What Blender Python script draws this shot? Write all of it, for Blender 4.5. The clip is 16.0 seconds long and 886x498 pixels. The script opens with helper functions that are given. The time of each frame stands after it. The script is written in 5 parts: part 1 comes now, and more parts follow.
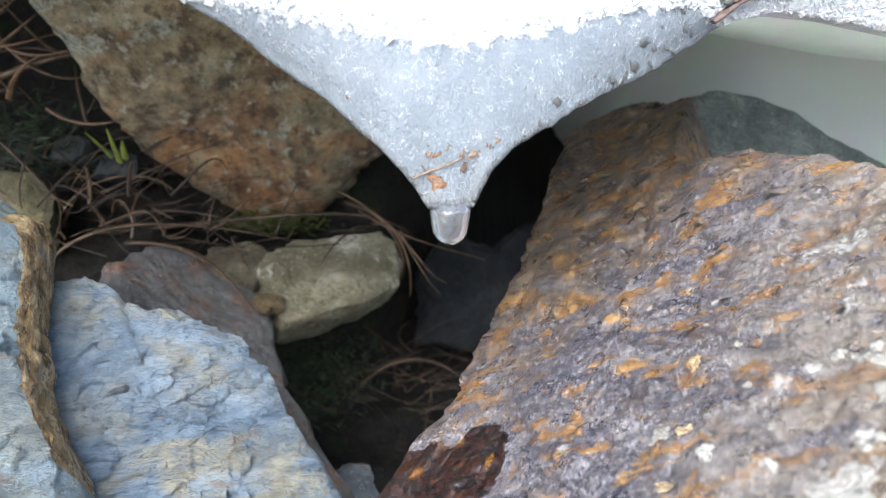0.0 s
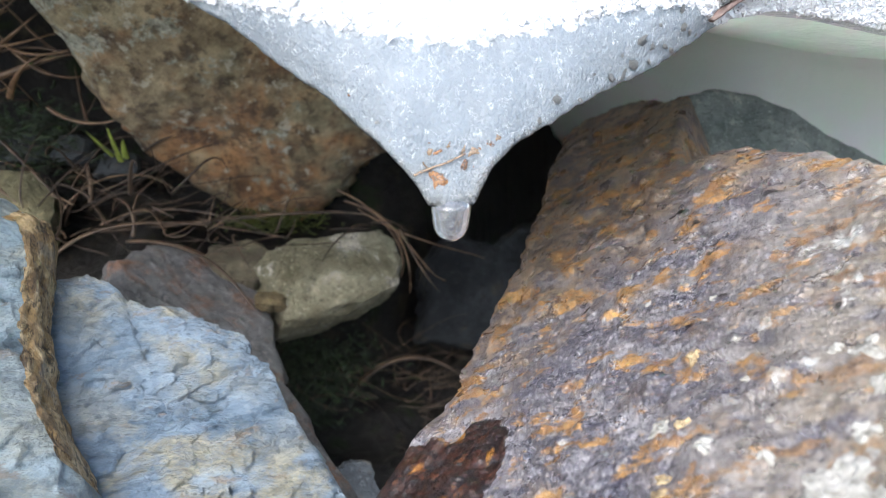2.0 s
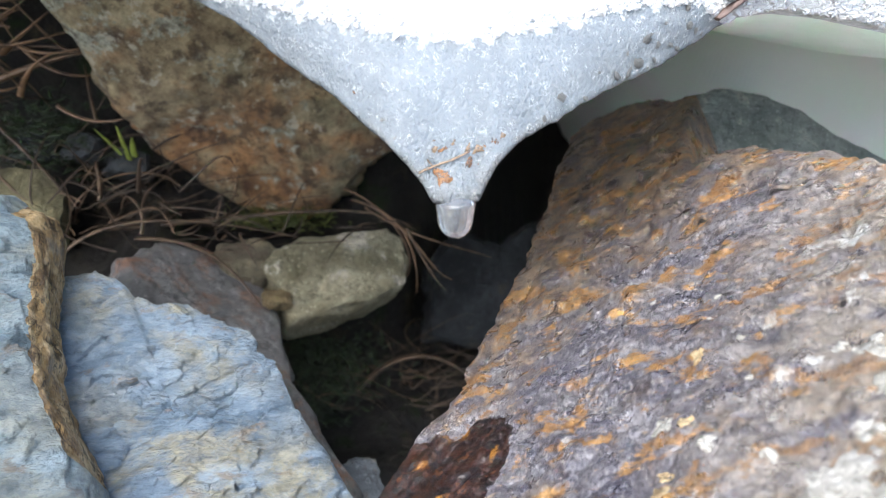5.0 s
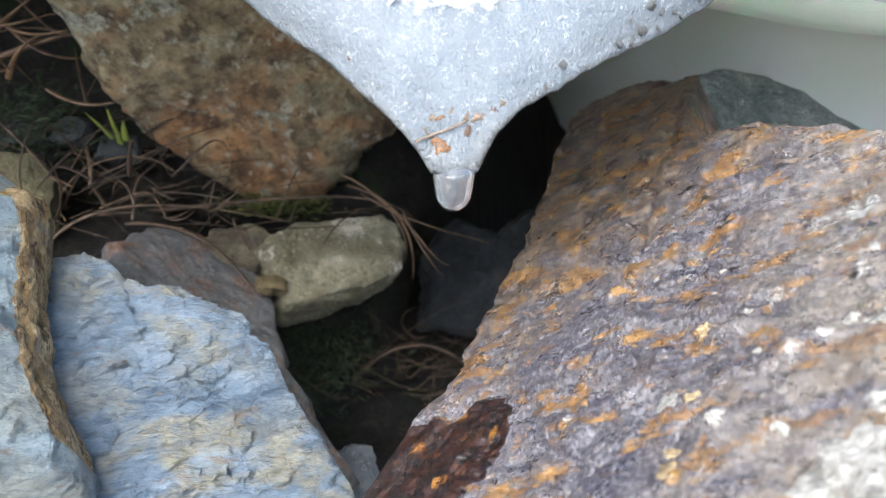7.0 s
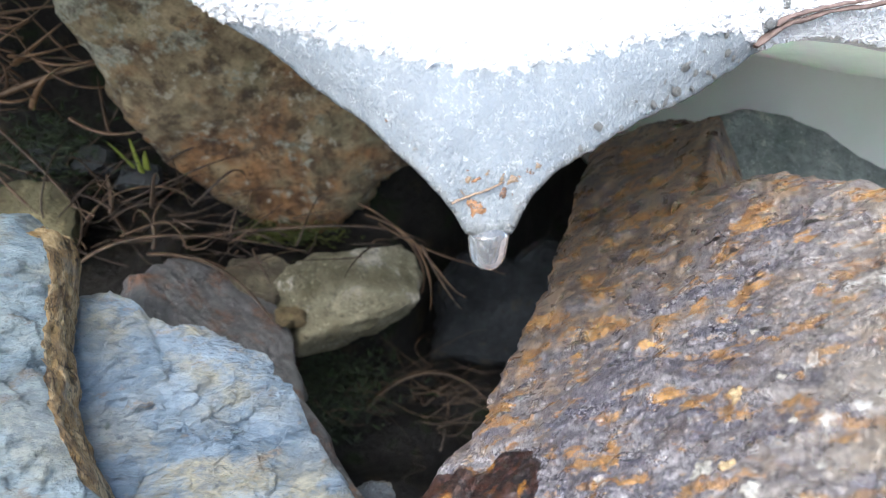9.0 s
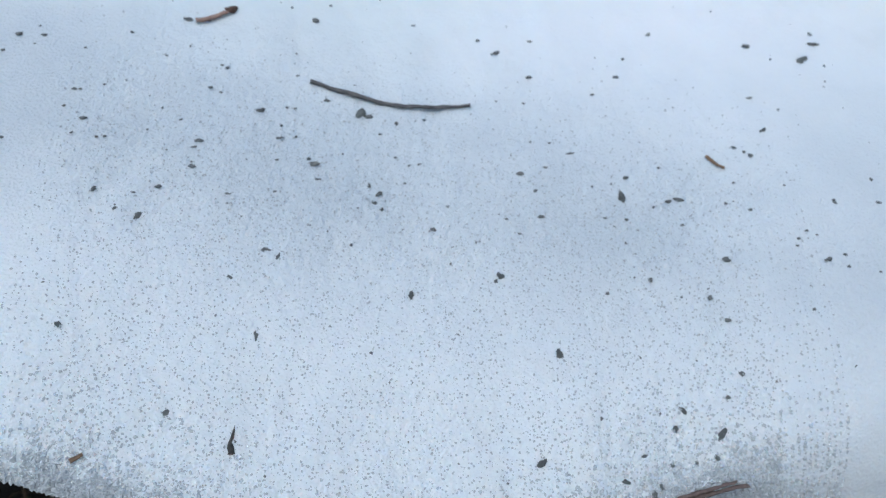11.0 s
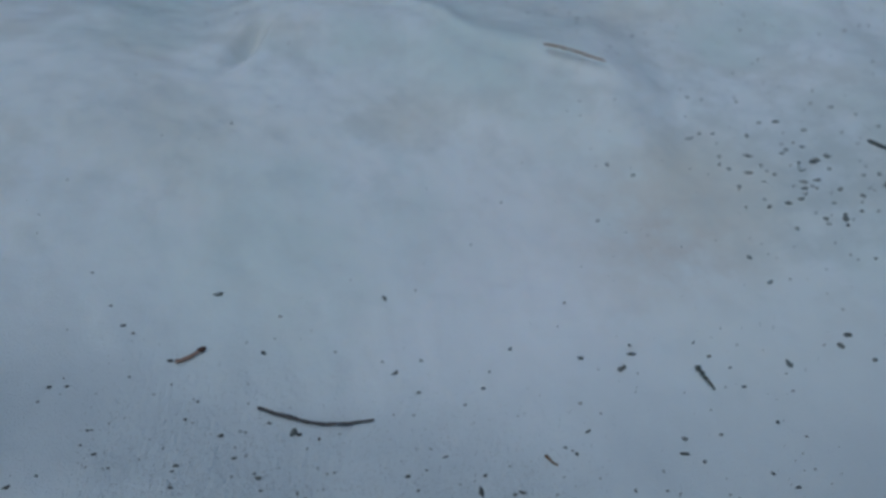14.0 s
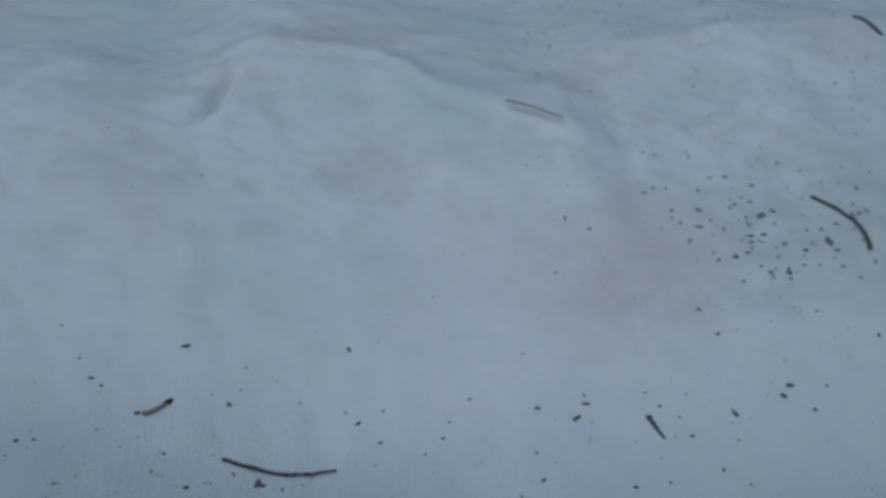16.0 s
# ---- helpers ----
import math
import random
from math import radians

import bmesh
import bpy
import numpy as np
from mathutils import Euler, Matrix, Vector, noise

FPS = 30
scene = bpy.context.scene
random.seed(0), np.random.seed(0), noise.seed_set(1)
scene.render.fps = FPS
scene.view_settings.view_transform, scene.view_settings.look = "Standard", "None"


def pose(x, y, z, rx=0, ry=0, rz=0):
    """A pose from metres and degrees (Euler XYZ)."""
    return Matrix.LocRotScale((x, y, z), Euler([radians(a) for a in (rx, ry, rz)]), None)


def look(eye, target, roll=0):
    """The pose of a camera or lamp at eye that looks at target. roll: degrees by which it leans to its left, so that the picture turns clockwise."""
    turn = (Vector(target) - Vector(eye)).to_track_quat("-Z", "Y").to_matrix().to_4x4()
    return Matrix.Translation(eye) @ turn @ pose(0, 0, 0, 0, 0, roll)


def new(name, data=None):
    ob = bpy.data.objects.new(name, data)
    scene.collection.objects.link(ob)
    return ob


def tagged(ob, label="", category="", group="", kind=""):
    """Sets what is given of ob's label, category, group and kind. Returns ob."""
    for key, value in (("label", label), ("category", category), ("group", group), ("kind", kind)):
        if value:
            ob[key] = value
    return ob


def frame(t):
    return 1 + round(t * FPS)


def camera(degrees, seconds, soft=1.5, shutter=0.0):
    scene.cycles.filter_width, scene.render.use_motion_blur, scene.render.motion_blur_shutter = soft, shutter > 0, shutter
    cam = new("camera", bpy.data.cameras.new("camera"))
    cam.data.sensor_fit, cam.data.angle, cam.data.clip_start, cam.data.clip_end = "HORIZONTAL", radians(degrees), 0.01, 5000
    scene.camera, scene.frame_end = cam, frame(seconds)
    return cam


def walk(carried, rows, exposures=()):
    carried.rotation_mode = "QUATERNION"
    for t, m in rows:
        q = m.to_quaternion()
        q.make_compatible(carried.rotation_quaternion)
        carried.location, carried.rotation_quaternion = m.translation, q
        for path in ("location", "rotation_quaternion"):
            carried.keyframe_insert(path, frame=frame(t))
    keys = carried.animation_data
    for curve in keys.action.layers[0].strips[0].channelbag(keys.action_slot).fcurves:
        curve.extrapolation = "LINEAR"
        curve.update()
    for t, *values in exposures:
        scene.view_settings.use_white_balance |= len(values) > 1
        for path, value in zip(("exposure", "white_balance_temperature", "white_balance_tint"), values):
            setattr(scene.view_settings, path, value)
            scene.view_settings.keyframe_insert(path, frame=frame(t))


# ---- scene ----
# the camera
cam = camera(59.03, 16.0, soft=0.5)
PATH = [
    (0, (0.00044, -0.09029, 0.15946), (-0.00112, 0.79391, -0.30764), 0.06),
    (0.5, (0.00055, -0.09027, 0.15915), (0.00026, 0.79385, -0.30811), 0.00),
    (1, (0.00078, -0.09051, 0.15830), (0.00115, 0.79315, -0.30982), -0.18),
    (1.5, (0.00114, -0.09060, 0.15861), (0.00253, 0.79340, -0.30887), -0.23),
    (2, (0.00007, -0.09137, 0.15951), (0.00091, 0.79273, -0.30780), 0.04),
    (2.5, (-0.00072, -0.09181, 0.15970), (-0.00378, 0.79255, -0.30710), 0.09),
    (3, (-0.00088, -0.09160, 0.15994), (-0.00625, 0.79233, -0.30764), 0.11),
    (3.5, (-0.00075, -0.09167, 0.15983), (-0.01116, 0.79276, -0.30672), 0.22),
    (6, (0.00118, -0.09184, 0.15755), (-0.00744, 0.79217, -0.30985), -0.18),
    (6.5, (0.00094, -0.09129, 0.15577), (-0.00591, 0.79192, -0.31317), -0.09),
    (7, (0.00041, -0.09050, 0.15497), (-0.00503, 0.79228, -0.31480), 0.01),
    (7.5, (-0.00010, -0.08963, 0.15451), (-0.00508, 0.79327, -0.31501), 0.31),
    (8, (-0.00154, -0.08946, 0.15433), (-0.00782, 0.79347, -0.31513), 0.32),
    (8.5, (-0.00268, -0.08879, 0.15555), (-0.01116, 0.79461, -0.31300), 0.45),
    (9, (-0.00351, -0.08779, 0.16118), (-0.01393, 0.79889, -0.30110), 0.54),
    (9.5, (-0.00380, -0.08690, 0.17772), (-0.01602, 0.81331, -0.25756), 0.01),
    (10, (-0.00365, -0.08628, 0.20035), (-0.02018, 0.82866, -0.20291), -0.62),
    (10.2, (-0.00243, -0.08676, 0.20918), (-0.01883, 0.83162, -0.18617), -0.93),
    (12.3, (0.02465, -0.10899, 0.29326), (-0.00736, 0.80831, -0.10367), -2.52),
    (12.5, (0.02645, -0.11231, 0.29894), (-0.00413, 0.81099, -0.08391), -2.40),
    (13, (0.03046, -0.12026, 0.31304), (0.00616, 0.81349, -0.04406), -2.09),
    (13.5, (0.03414, -0.12774, 0.32305), (0.01354, 0.81625, -0.00628), -2.35),
    (14, (0.03637, -0.13258, 0.33050), (0.02645, 0.81766, 0.01915), -2.48),
    (14.5, (0.03902, -0.13712, 0.33811), (0.03783, 0.81746, 0.04017), -1.96),
    (15, (0.04274, -0.14161, 0.34417), (0.05339, 0.81970, 0.06891), -2.07),
    (15.5, (0.04332, -0.14183, 0.34484), (0.06139, 0.82022, 0.07257), -2.00),
    (16, (0.04043, -0.14008, 0.34209), (0.06663, 0.82015, 0.06414), -1.59),
]
EXPOSURES = [
    (0.0, 1.69, 6250, 8),
    (8.8, 1.75, 6250, 8),
    (9.5, 1.20, 6150, 6),
    (10.1, -0.22, 5750, 3),
    (10.35, -0.18, 5700, 3),
    (12.3, -1.66, 5230, -2),
    (13.2, -1.82, 5200, -2),
    (16.0, -1.82, 5200, -2),
]
walk(cam, [(t, look(eye, target, roll)) for t, eye, target, roll in PATH], EXPOSURES)
from mathutils.bvhtree import BVHTree

# shutter closed, phone lens close to the subject
cam.data.dof.use_dof = True
cam.data.dof.focus_distance = 0.122
cam.data.dof.aperture_fstop = 30.0

# ------------------------------------------------------------------ light
world = bpy.data.worlds.new("sky")
scene.world = world
world.use_nodes = True
wn = world.node_tree
sky = wn.nodes.new("ShaderNodeTexSky")
sky.sky_type = "NISHITA"
sky.sun_disc = False
sky.sun_elevation, sky.sun_rotation = radians(55), radians(201.4)
sky.air_density, sky.dust_density = 1.0, 3.0
wn.links.new(sky.outputs["Color"], wn.nodes["Background"].inputs["Color"])
wn.nodes["Background"].inputs["Strength"].default_value = 0.15
sun = new("sun", bpy.data.lights.new("sun", "SUN"))
sun.data.energy, sun.data.angle, sun.data.color = 1.6, radians(50), (1.0, 0.98, 0.95)
sun.matrix_world = look((-0.37, -0.94, 1.44), (0, 0, 0))


# ------------------------------------------------------------------ small tools
def part(name, bm, material, parent=None, label="", smooth=True):
    """Links a bmesh as one mesh object, under a thing where one is given."""
    me = bpy.data.meshes.new(name)
    bm.to_mesh(me)
    bm.free()
    for m in material if isinstance(material, (list, tuple)) else [material]:
        me.materials.append(m)
    me.polygons.foreach_set("use_smooth", [smooth] * len(me.polygons))
    ob = new(name, me)
    if parent:
        ob.parent = parent
    if label:
        ob["label"] = label
    return ob


def sheet(name, pts, faces, materials, index=None, parent=None, smooth=True):
    """Links a mesh from an array of computed points and faces."""
    me = bpy.data.meshes.new(name)
    me.from_pydata(np.asarray(pts).tolist(), [], np.asarray(faces).tolist() if not isinstance(faces, list) else faces)
    for m in materials:
        me.materials.append(m)
    me.polygons.foreach_set("use_smooth", [smooth] * len(me.polygons))
    if index is not None:
        me.polygons.foreach_set("material_index", np.asarray(index, np.int32))
    me.update()
    ob = new(name, me)
    if parent:
        ob.parent = parent
    return ob


def grid_faces(rows, cols, wrap=False):
    r = np.arange(rows - 1)[:, None]
    c = np.arange(cols if wrap else cols - 1)[None, :]
    d = (c + 1) % cols
    return np.stack([r * cols + c, r * cols + d, (r + 1) * cols + d, (r + 1) * cols + c], -1).reshape(-1, 4)


def vnoise(p, scale, seed=0):
    """Smooth value noise in -1..1 for an array of places."""
    q = np.asarray(p, float) * scale + seed * 17.31
    i = np.floor(q).astype(np.int64)
    f = q - i
    f = f * f * f * (f * (f * 6 - 15) + 10)

    def corner(dx, dy, dz):
        h = (i[..., 0] + dx) * 374761393 + (i[..., 1] + dy) * 668265263 + (i[..., 2] + dz) * 2147483647 + seed * 1274126177
        h = (h ^ (h >> 13)) * 1274126177
        h = (h ^ (h >> 16)) & 0xFFFFF
        return h / float(0x7FFFF) - 1.0

    out = 0
    for dx in (0, 1):
        for dy in (0, 1):
            for dz in (0, 1):
                w = (f[..., 0] if dx else 1 - f[..., 0]) * (f[..., 1] if dy else 1 - f[..., 1]) * (f[..., 2] if dz else 1 - f[..., 2])
                out = out + w * corner(dx, dy, dz)
    return out


def fbm(p, scale, octaves=4, seed=0, gain=0.5):
    return sum(gain**k * vnoise(p, scale * 2.03**k, seed + k) for k in range(octaves))


def step(x, a, b):
    s = np.clip((x - a) / (b - a), 0, 1)
    return s * s * (3 - 2 * s)


# ------------------------------------------------------------------ materials
class Nodes:
    """A node material under construction."""

    def __init__(self, name):
        self.m = bpy.data.materials.new(name)
        self.m.use_nodes = True
        self.t = self.m.node_tree
        self.bsdf = self.t.nodes["Principled BSDF"]
        self.obj = self.t.nodes.new("ShaderNodeTexCoord").outputs["Object"]

    def put(self, kind, **sets):
        n = self.t.nodes.new(kind)
        for k, v in sets.items():
            if isinstance(v, bpy.types.NodeSocket):
                self.t.links.new(v, n.inputs[k])
            else:
                n.inputs[k].default_value = v
        return n

    def turned(self, scale=(1, 1, 1), rot=(0, 0, 0), loc=(0, 0, 0)):
        return self.put("ShaderNodeMapping", Vector=self.obj, Scale=scale, Rotation=[radians(a) for a in rot], Location=loc).outputs[0]

    def along(self, d, n, long=1.0, across=2.5):
        """Coordinates drawn out along d on a face with the normal n."""
        d, n = Vector(d).normalized(), Vector(n).normalized()
        e = n.cross(d).normalized()
        made = self.t.nodes.new("ShaderNodeCombineXYZ")
        for k, (v, f) in enumerate(((d, long), (e, across), (n, across))):
            dot = self.t.nodes.new("ShaderNodeVectorMath")
            dot.operation = "DOT_PRODUCT"
            self.t.links.new(self.obj, dot.inputs[0])
            dot.inputs[1].default_value = v * f
            self.t.links.new(dot.outputs["Value"], made.inputs[k])
        return made.outputs[0]

    def noise(self, scale, detail=5.0, rough=0.55, vec=None, bend=0.0):
        return self.put("ShaderNodeTexNoise", Vector=vec or self.obj, Scale=scale, Detail=detail, Roughness=rough, Distortion=bend).outputs["Fac"]

    def cells(self, scale, vec=None, feature="F1"):
        n = self.put("ShaderNodeTexVoronoi", Vector=vec or self.obj, Scale=scale)
        n.feature = feature
        return n.outputs["Distance"]

    def ramp(self, fac, lo, hi):
        n = self.put("ShaderNodeMapRange", Value=fac)
        n.inputs["From Min"].default_value, n.inputs["From Max"].default_value = lo, hi
        n.clamp = True
        return n.outputs[0]

    def mul(self, a, b, op="MULTIPLY"):
        n = self.t.nodes.new("ShaderNodeMath")
        n.operation = op
        for k, v in enumerate((a, b)):
            if isinstance(v, bpy.types.NodeSocket):
                self.t.links.new(v, n.inputs[k])
            else:
                n.inputs[k].default_value = v
        return n.outputs[0]

    def mix(self, fac, a, b):
        n = self.t.nodes.new("ShaderNodeMix")
        n.data_type = "RGBA"
        for k, v in ((0, fac), (6, a), (7, b)):
            if isinstance(v, bpy.types.NodeSocket):
                self.t.links.new(v, n.inputs[k])
            else:
                n.inputs[k].default_value = (*v, 1) if isinstance(v, tuple) else v
        return n.outputs[2]

    def near(self, place, r0, r1):
        """1 near a place of the thing, 0 beyond, with a ragged border."""
        d = self.t.nodes.new("ShaderNodeVectorMath")
        d.operation = "DISTANCE"
        self.t.links.new(self.obj, d.inputs[0])
        d.inputs[1].default_value = place
        wob = self.mul(self.noise(220, 4), 0.008)
        return self.ramp(self.mul(d.outputs["Value"], wob, "ADD"), r1, r0)

    def cracks(self, scale, width, vec=None, bend=0.6, detail=6):
        """Thin wandering lines: 1 on the line."""
        a = self.mul(self.noise(scale, detail, 0.6, vec, bend), -0.5, "ADD")
        return self.ramp(self.mul(a, 0.0, "ABSOLUTE"), width, 0.0)

    def patch(self, scale, vec=None, warp=0.0012, detail=4.0):
        """A random value for each ragged chip of the surface."""
        w = self.put("ShaderNodeTexNoise", Vector=self.obj, Scale=scale * 2.2, Detail=detail, Roughness=0.65).outputs["Color"]
        off = self.t.nodes.new("ShaderNodeVectorMath")
        off.operation = "MULTIPLY_ADD"
        self.t.links.new(w, off.inputs[0])
        off.inputs[1].default_value = (warp,) * 3
        self.t.links.new(vec or self.obj, off.inputs[2])
        v = self.put("ShaderNodeTexVoronoi", Vector=off.outputs[0], Scale=scale)
        return self.put("ShaderNodeSeparateColor", Color=v.outputs["Color"]).outputs[0]

    def blobs(self, d, n, shapes, ragged=0.0016, soft=0.35):
        """1 inside ragged ovals on a face with the normal n: centre and half sizes in mm, along d and across it."""
        flat = self.along(d, n, 1000.0, 1000.0)
        w = self.put("ShaderNodeTexNoise", Vector=self.obj, Scale=330, Detail=7, Roughness=0.7).outputs["Color"]
        off = self.t.nodes.new("ShaderNodeVectorMath")
        off.operation = "MULTIPLY_ADD"
        self.t.links.new(w, off.inputs[0])
        off.inputs[1].default_value = (3600 * ragged, 3600 * ragged, 0)
        self.t.links.new(flat, off.inputs[2])
        total = None
        for u, v, ru, rv in shapes:
            m = self.t.nodes.new("ShaderNodeVectorMath")
            m.operation = "MULTIPLY_ADD"
            self.t.links.new(off.outputs[0], m.inputs[0])
            m.inputs[1].default_value = (1 / ru, 1 / rv, 0)
            m.inputs[2].default_value = (-(u + 1800 * ragged) / ru, -(v + 1800 * ragged) / rv, 0)
            r = self.t.nodes.new("ShaderNodeVectorMath")
            r.operation = "LENGTH"
            self.t.links.new(m.outputs[0], r.inputs[0])
            one = self.ramp(r.outputs["Value"], 1.0, 1.0 - soft)
            total = one if total is None else self.mul(total, one, "MAXIMUM")
        return total

    def axis(self, k):
        s = self.put("ShaderNodeSeparateXYZ", Vector=self.obj)
        return s.outputs[k]

    def bump(self, height, distance, strength=1.0, under=None):
        n = self.put("ShaderNodeBump", Height=height, Distance=distance, Strength=strength)
        if under:
            self.t.links.new(under, n.inputs["Normal"])
        return n.outputs[0]

    def done(self, color=None, rough=None, normal=None, **sets):
        for k, v in {"Base Color": color, "Roughness": rough, "Normal": normal, **sets}.items():
            if v is None:
                continue
            if isinstance(v, bpy.types.NodeSocket):
                self.t.links.new(v, self.bsdf.inputs[k])
            else:
                self.bsdf.inputs[k].default_value = (*v, 1) if isinstance(v, tuple) and len(v) == 3 and k == "Base Color" else v
        return self.m


def mat_snow():
    """Coarse white snow that turns into bare wet ice where the icy mask is high."""
    n = Nodes("old_snow_and_ice")
    stain = n.ramp(n.noise(7, 4, 0.6), 0.45, 0.68)
    stain2 = n.ramp(n.noise(15, 5, 0.6), 0.48, 0.72)
    c = n.mix(n.mul(stain, n.ramp(n.axis(1), 0.05, 0.16)), (0.885, 0.905, 0.925), (0.80, 0.80, 0.76))
    c = n.mix(n.mul(stain2, n.ramp(n.axis(1), 0.04, 0.16)), c, (0.77, 0.74, 0.68))
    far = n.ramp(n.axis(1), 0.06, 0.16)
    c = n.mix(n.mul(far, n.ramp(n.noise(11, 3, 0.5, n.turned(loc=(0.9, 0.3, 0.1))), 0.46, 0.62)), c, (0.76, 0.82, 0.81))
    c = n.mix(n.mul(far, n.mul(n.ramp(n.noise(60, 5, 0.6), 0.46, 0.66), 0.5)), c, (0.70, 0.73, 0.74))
    # the lens's brighter lilac centre, put into the snow's colour
    lens_bright = n.near((0.060, 0.135, 0.234), 0.020, 0.085)
    c = n.mix(n.mul(lens_bright, 0.55), c, (0.90, 0.875, 0.915))
    tea = n.mul(n.near((0.118, 0.150, 0.242), 0.006, 0.050), n.ramp(n.noise(75, 6, 0.65), 0.36, 0.62))
    c = n.mix(n.mul(tea, 0.75), c, (0.72, 0.655, 0.61))
    dirt = n.mul(n.near((0.200, 0.165, 0.255), 0.025, 0.085), n.mul(0.5, n.mul(n.ramp(n.noise(60, 6, 0.66), 0.38, 0.60), 0.5), "ADD"))
    # joined with a plain darkening of the snow towards the front right
    dirt = n.mul(dirt, n.mul(n.mul(n.ramp(n.axis(0), 0.07, 0.17), n.ramp(n.axis(1), 0.17, 0.11)), 0.55), "MAXIMUM")
    c = n.mix(n.mul(dirt, 0.8), c, (0.64, 0.675, 0.675))
    # shade on the slope behind the rim, painted as a mottled grey strip
    shade_band = n.mul(n.ramp(n.axis(1), 0.036, 0.062), n.ramp(n.axis(1), 0.118, 0.076))
    shade_band = n.mul(shade_band, n.mul(0.55, n.mul(n.ramp(n.noise(22, 6, 0.62), 0.36, 0.60), 0.45), "ADD"))
    c = n.mix(shade_band, c, (0.655, 0.690, 0.725))
    mask = n.t.nodes.new("ShaderNodeAttribute")
    mask.attribute_name = "icy"
    ragged = n.mul(mask.outputs["Fac"], n.mul(n.mul(n.noise(420, 5, 0.65), -0.5, "ADD"), 1.4), "ADD")
    icy = n.ramp(ragged, 0.36, 0.62)
    tint = n.mix(n.ramp(n.noise(90, 6), 0.35, 0.7), (0.268, 0.300, 0.326), (0.198, 0.226, 0.249))
    # wet glints of the ice, painted as pale flecks and short lines
    tint = n.mix(n.mul(n.ramp(n.noise(700, 6, 0.7, n.turned((1, 1, 0.6))), 0.54, 0.66), 0.14), tint, (0.56, 0.59, 0.61))
    painted_glints = n.mul(n.cracks(900, 0.028, n.turned((1, 1, 0.7)), 1.2, 2), n.ramp(n.noise(600, 4, 0.6), 0.50, 0.58))
    tint = n.mix(n.mul(painted_glints, 0.40), tint, (0.84, 0.86, 0.88))
    c = n.mix(icy, c, tint)
    rugged = n.mul(n.mul(1.0, n.mul(icy, 0.72), "SUBTRACT"), n.mul(1.0, n.mul(n.ramp(n.axis(1), 0.055, 0.10), 0.75), "SUBTRACT"))
    b = n.bump(n.noise(1500, 3, 0.7), 0.0006, rugged)
    b = n.bump(n.cells(1500), 0.00028, n.mul(rugged, n.mul(1.0, n.mul(icy, 0.4), "SUBTRACT")), b)
    b = n.bump(n.noise(2300, 3, 0.6, n.turned((1, 1, 0.7))), 0.0009, icy, b)
    rough = n.mix(icy, (0.25,) * 3, (0.16,) * 3)
    return n.done(c, rough, b, **{"Subsurface Weight": 0.75, "Subsurface Radius": (0.9, 1.0, 1.1), "Subsurface Scale": 0.0030, "IOR": 1.31, "Coat Weight": n.mul(icy, 0.3), "Coat Roughness": 0.22})


def mat_drop():
    """Water over cloudy ice: half clear, with a smudge of bubbles inside."""
    n = Nodes("water_over_ice")
    c = n.mix(n.ramp(n.noise(420, 5, 0.65), 0.40, 0.62), (0.50, 0.52, 0.54), (0.34, 0.36, 0.38))
    c = n.mix(n.mul(n.ramp(n.noise(1500, 5, 0.7), 0.56, 0.64), 0.7), c, (0.12, 0.12, 0.125))
    c = n.mix(n.mul(n.ramp(n.noise(1900, 4, 0.7, n.turned(loc=(0.3, 0.2, 0.1))), 0.58, 0.64), 0.8), c, (0.92, 0.94, 0.95))
    return n.done(c, 0.02, None, **{"Transmission Weight": 0.8, "IOR": 1.333, "Coat Weight": 0.6, "Coat Roughness": 0.0})


def mat_under():
    n = Nodes("smooth_melting_snow")
    c = n.mix(n.ramp(n.noise(30, 4), 0.35, 0.7), (0.90, 0.985, 0.885), (0.85, 0.95, 0.81))
    b = n.bump(n.noise(180, 4), 0.0012, 0.5)
    return n.done(c, 0.35, b, **{"Subsurface Weight": 1.0, "Subsurface Radius": (0.85, 1.0, 0.9), "Subsurface Scale": 0.03, "IOR": 1.31})


RUST_STAINS = [(-11.0, 11.6, 3.4, 3.2), (-11.0, 1.8, 3.7, 2.5), (11.2, 9.3, 3.7, 2.9), (-6.0, 19.7, 2.7, 2.9), (11.6, -15.4, 6.1, 1.6), (14.6, -22.2, 3.2, 1.6), (20.1, -25.9, 2.4, 1.0),
               (31.0, 15.3, 3.1, 2.1), (6.1, -39.6, 1.6, 1.3), (2.3, -34.2, 2.2, 1.7), (12.6, -45.0, 1.3, 3.4), (-23.5, 47.1, 3.3, 3.4), (-2.0, 28.2, 3.0, 4.1), (-15.0, -3.2, 2.6, 1.9),
               (-24.0, -3.5, 2.4, 3.4), (-4.5, -21.0, 2.6, 1.1), (7.3, -21.9, 1.7, 1.1), (33.4, 14.1, 4.6, 1.8), (0.4, -7.0, 4.0, 1.6), (-21.5, -17.6, 2.6, 1.7)]
RUST_CRACKS = [(8.8, 15.3, 2.1, 0.7), (12.8, 10.1, 2.2, 0.6), (24.7, 10.5, 2.4, 0.6), (16.0, 0.5, 1.4, 0.5), (17.7, -10.7, 1.2, 0.8), (32.6, -19.6, 1.2, 0.5)]
WET_SHAPES = [(-21.0, -31.5, 7.4, 9.4), (-30.0, -38.0, 12.5, 10.5), (-31.5, -30.5, 8.0, 6.0), (-39.0, -37.0, 9.0, 8.0)]
WET_SPOTS = [(-16.6, -30.9, 1.2, 1.6), (-32.5, -29.9, 1.6, 1.2), (-26.7, -24.4, 3.2, 1.8), (-24.0, -38.0, 2.4, 1.0), (-29.0, -44.0, 2.2, 1.2)]


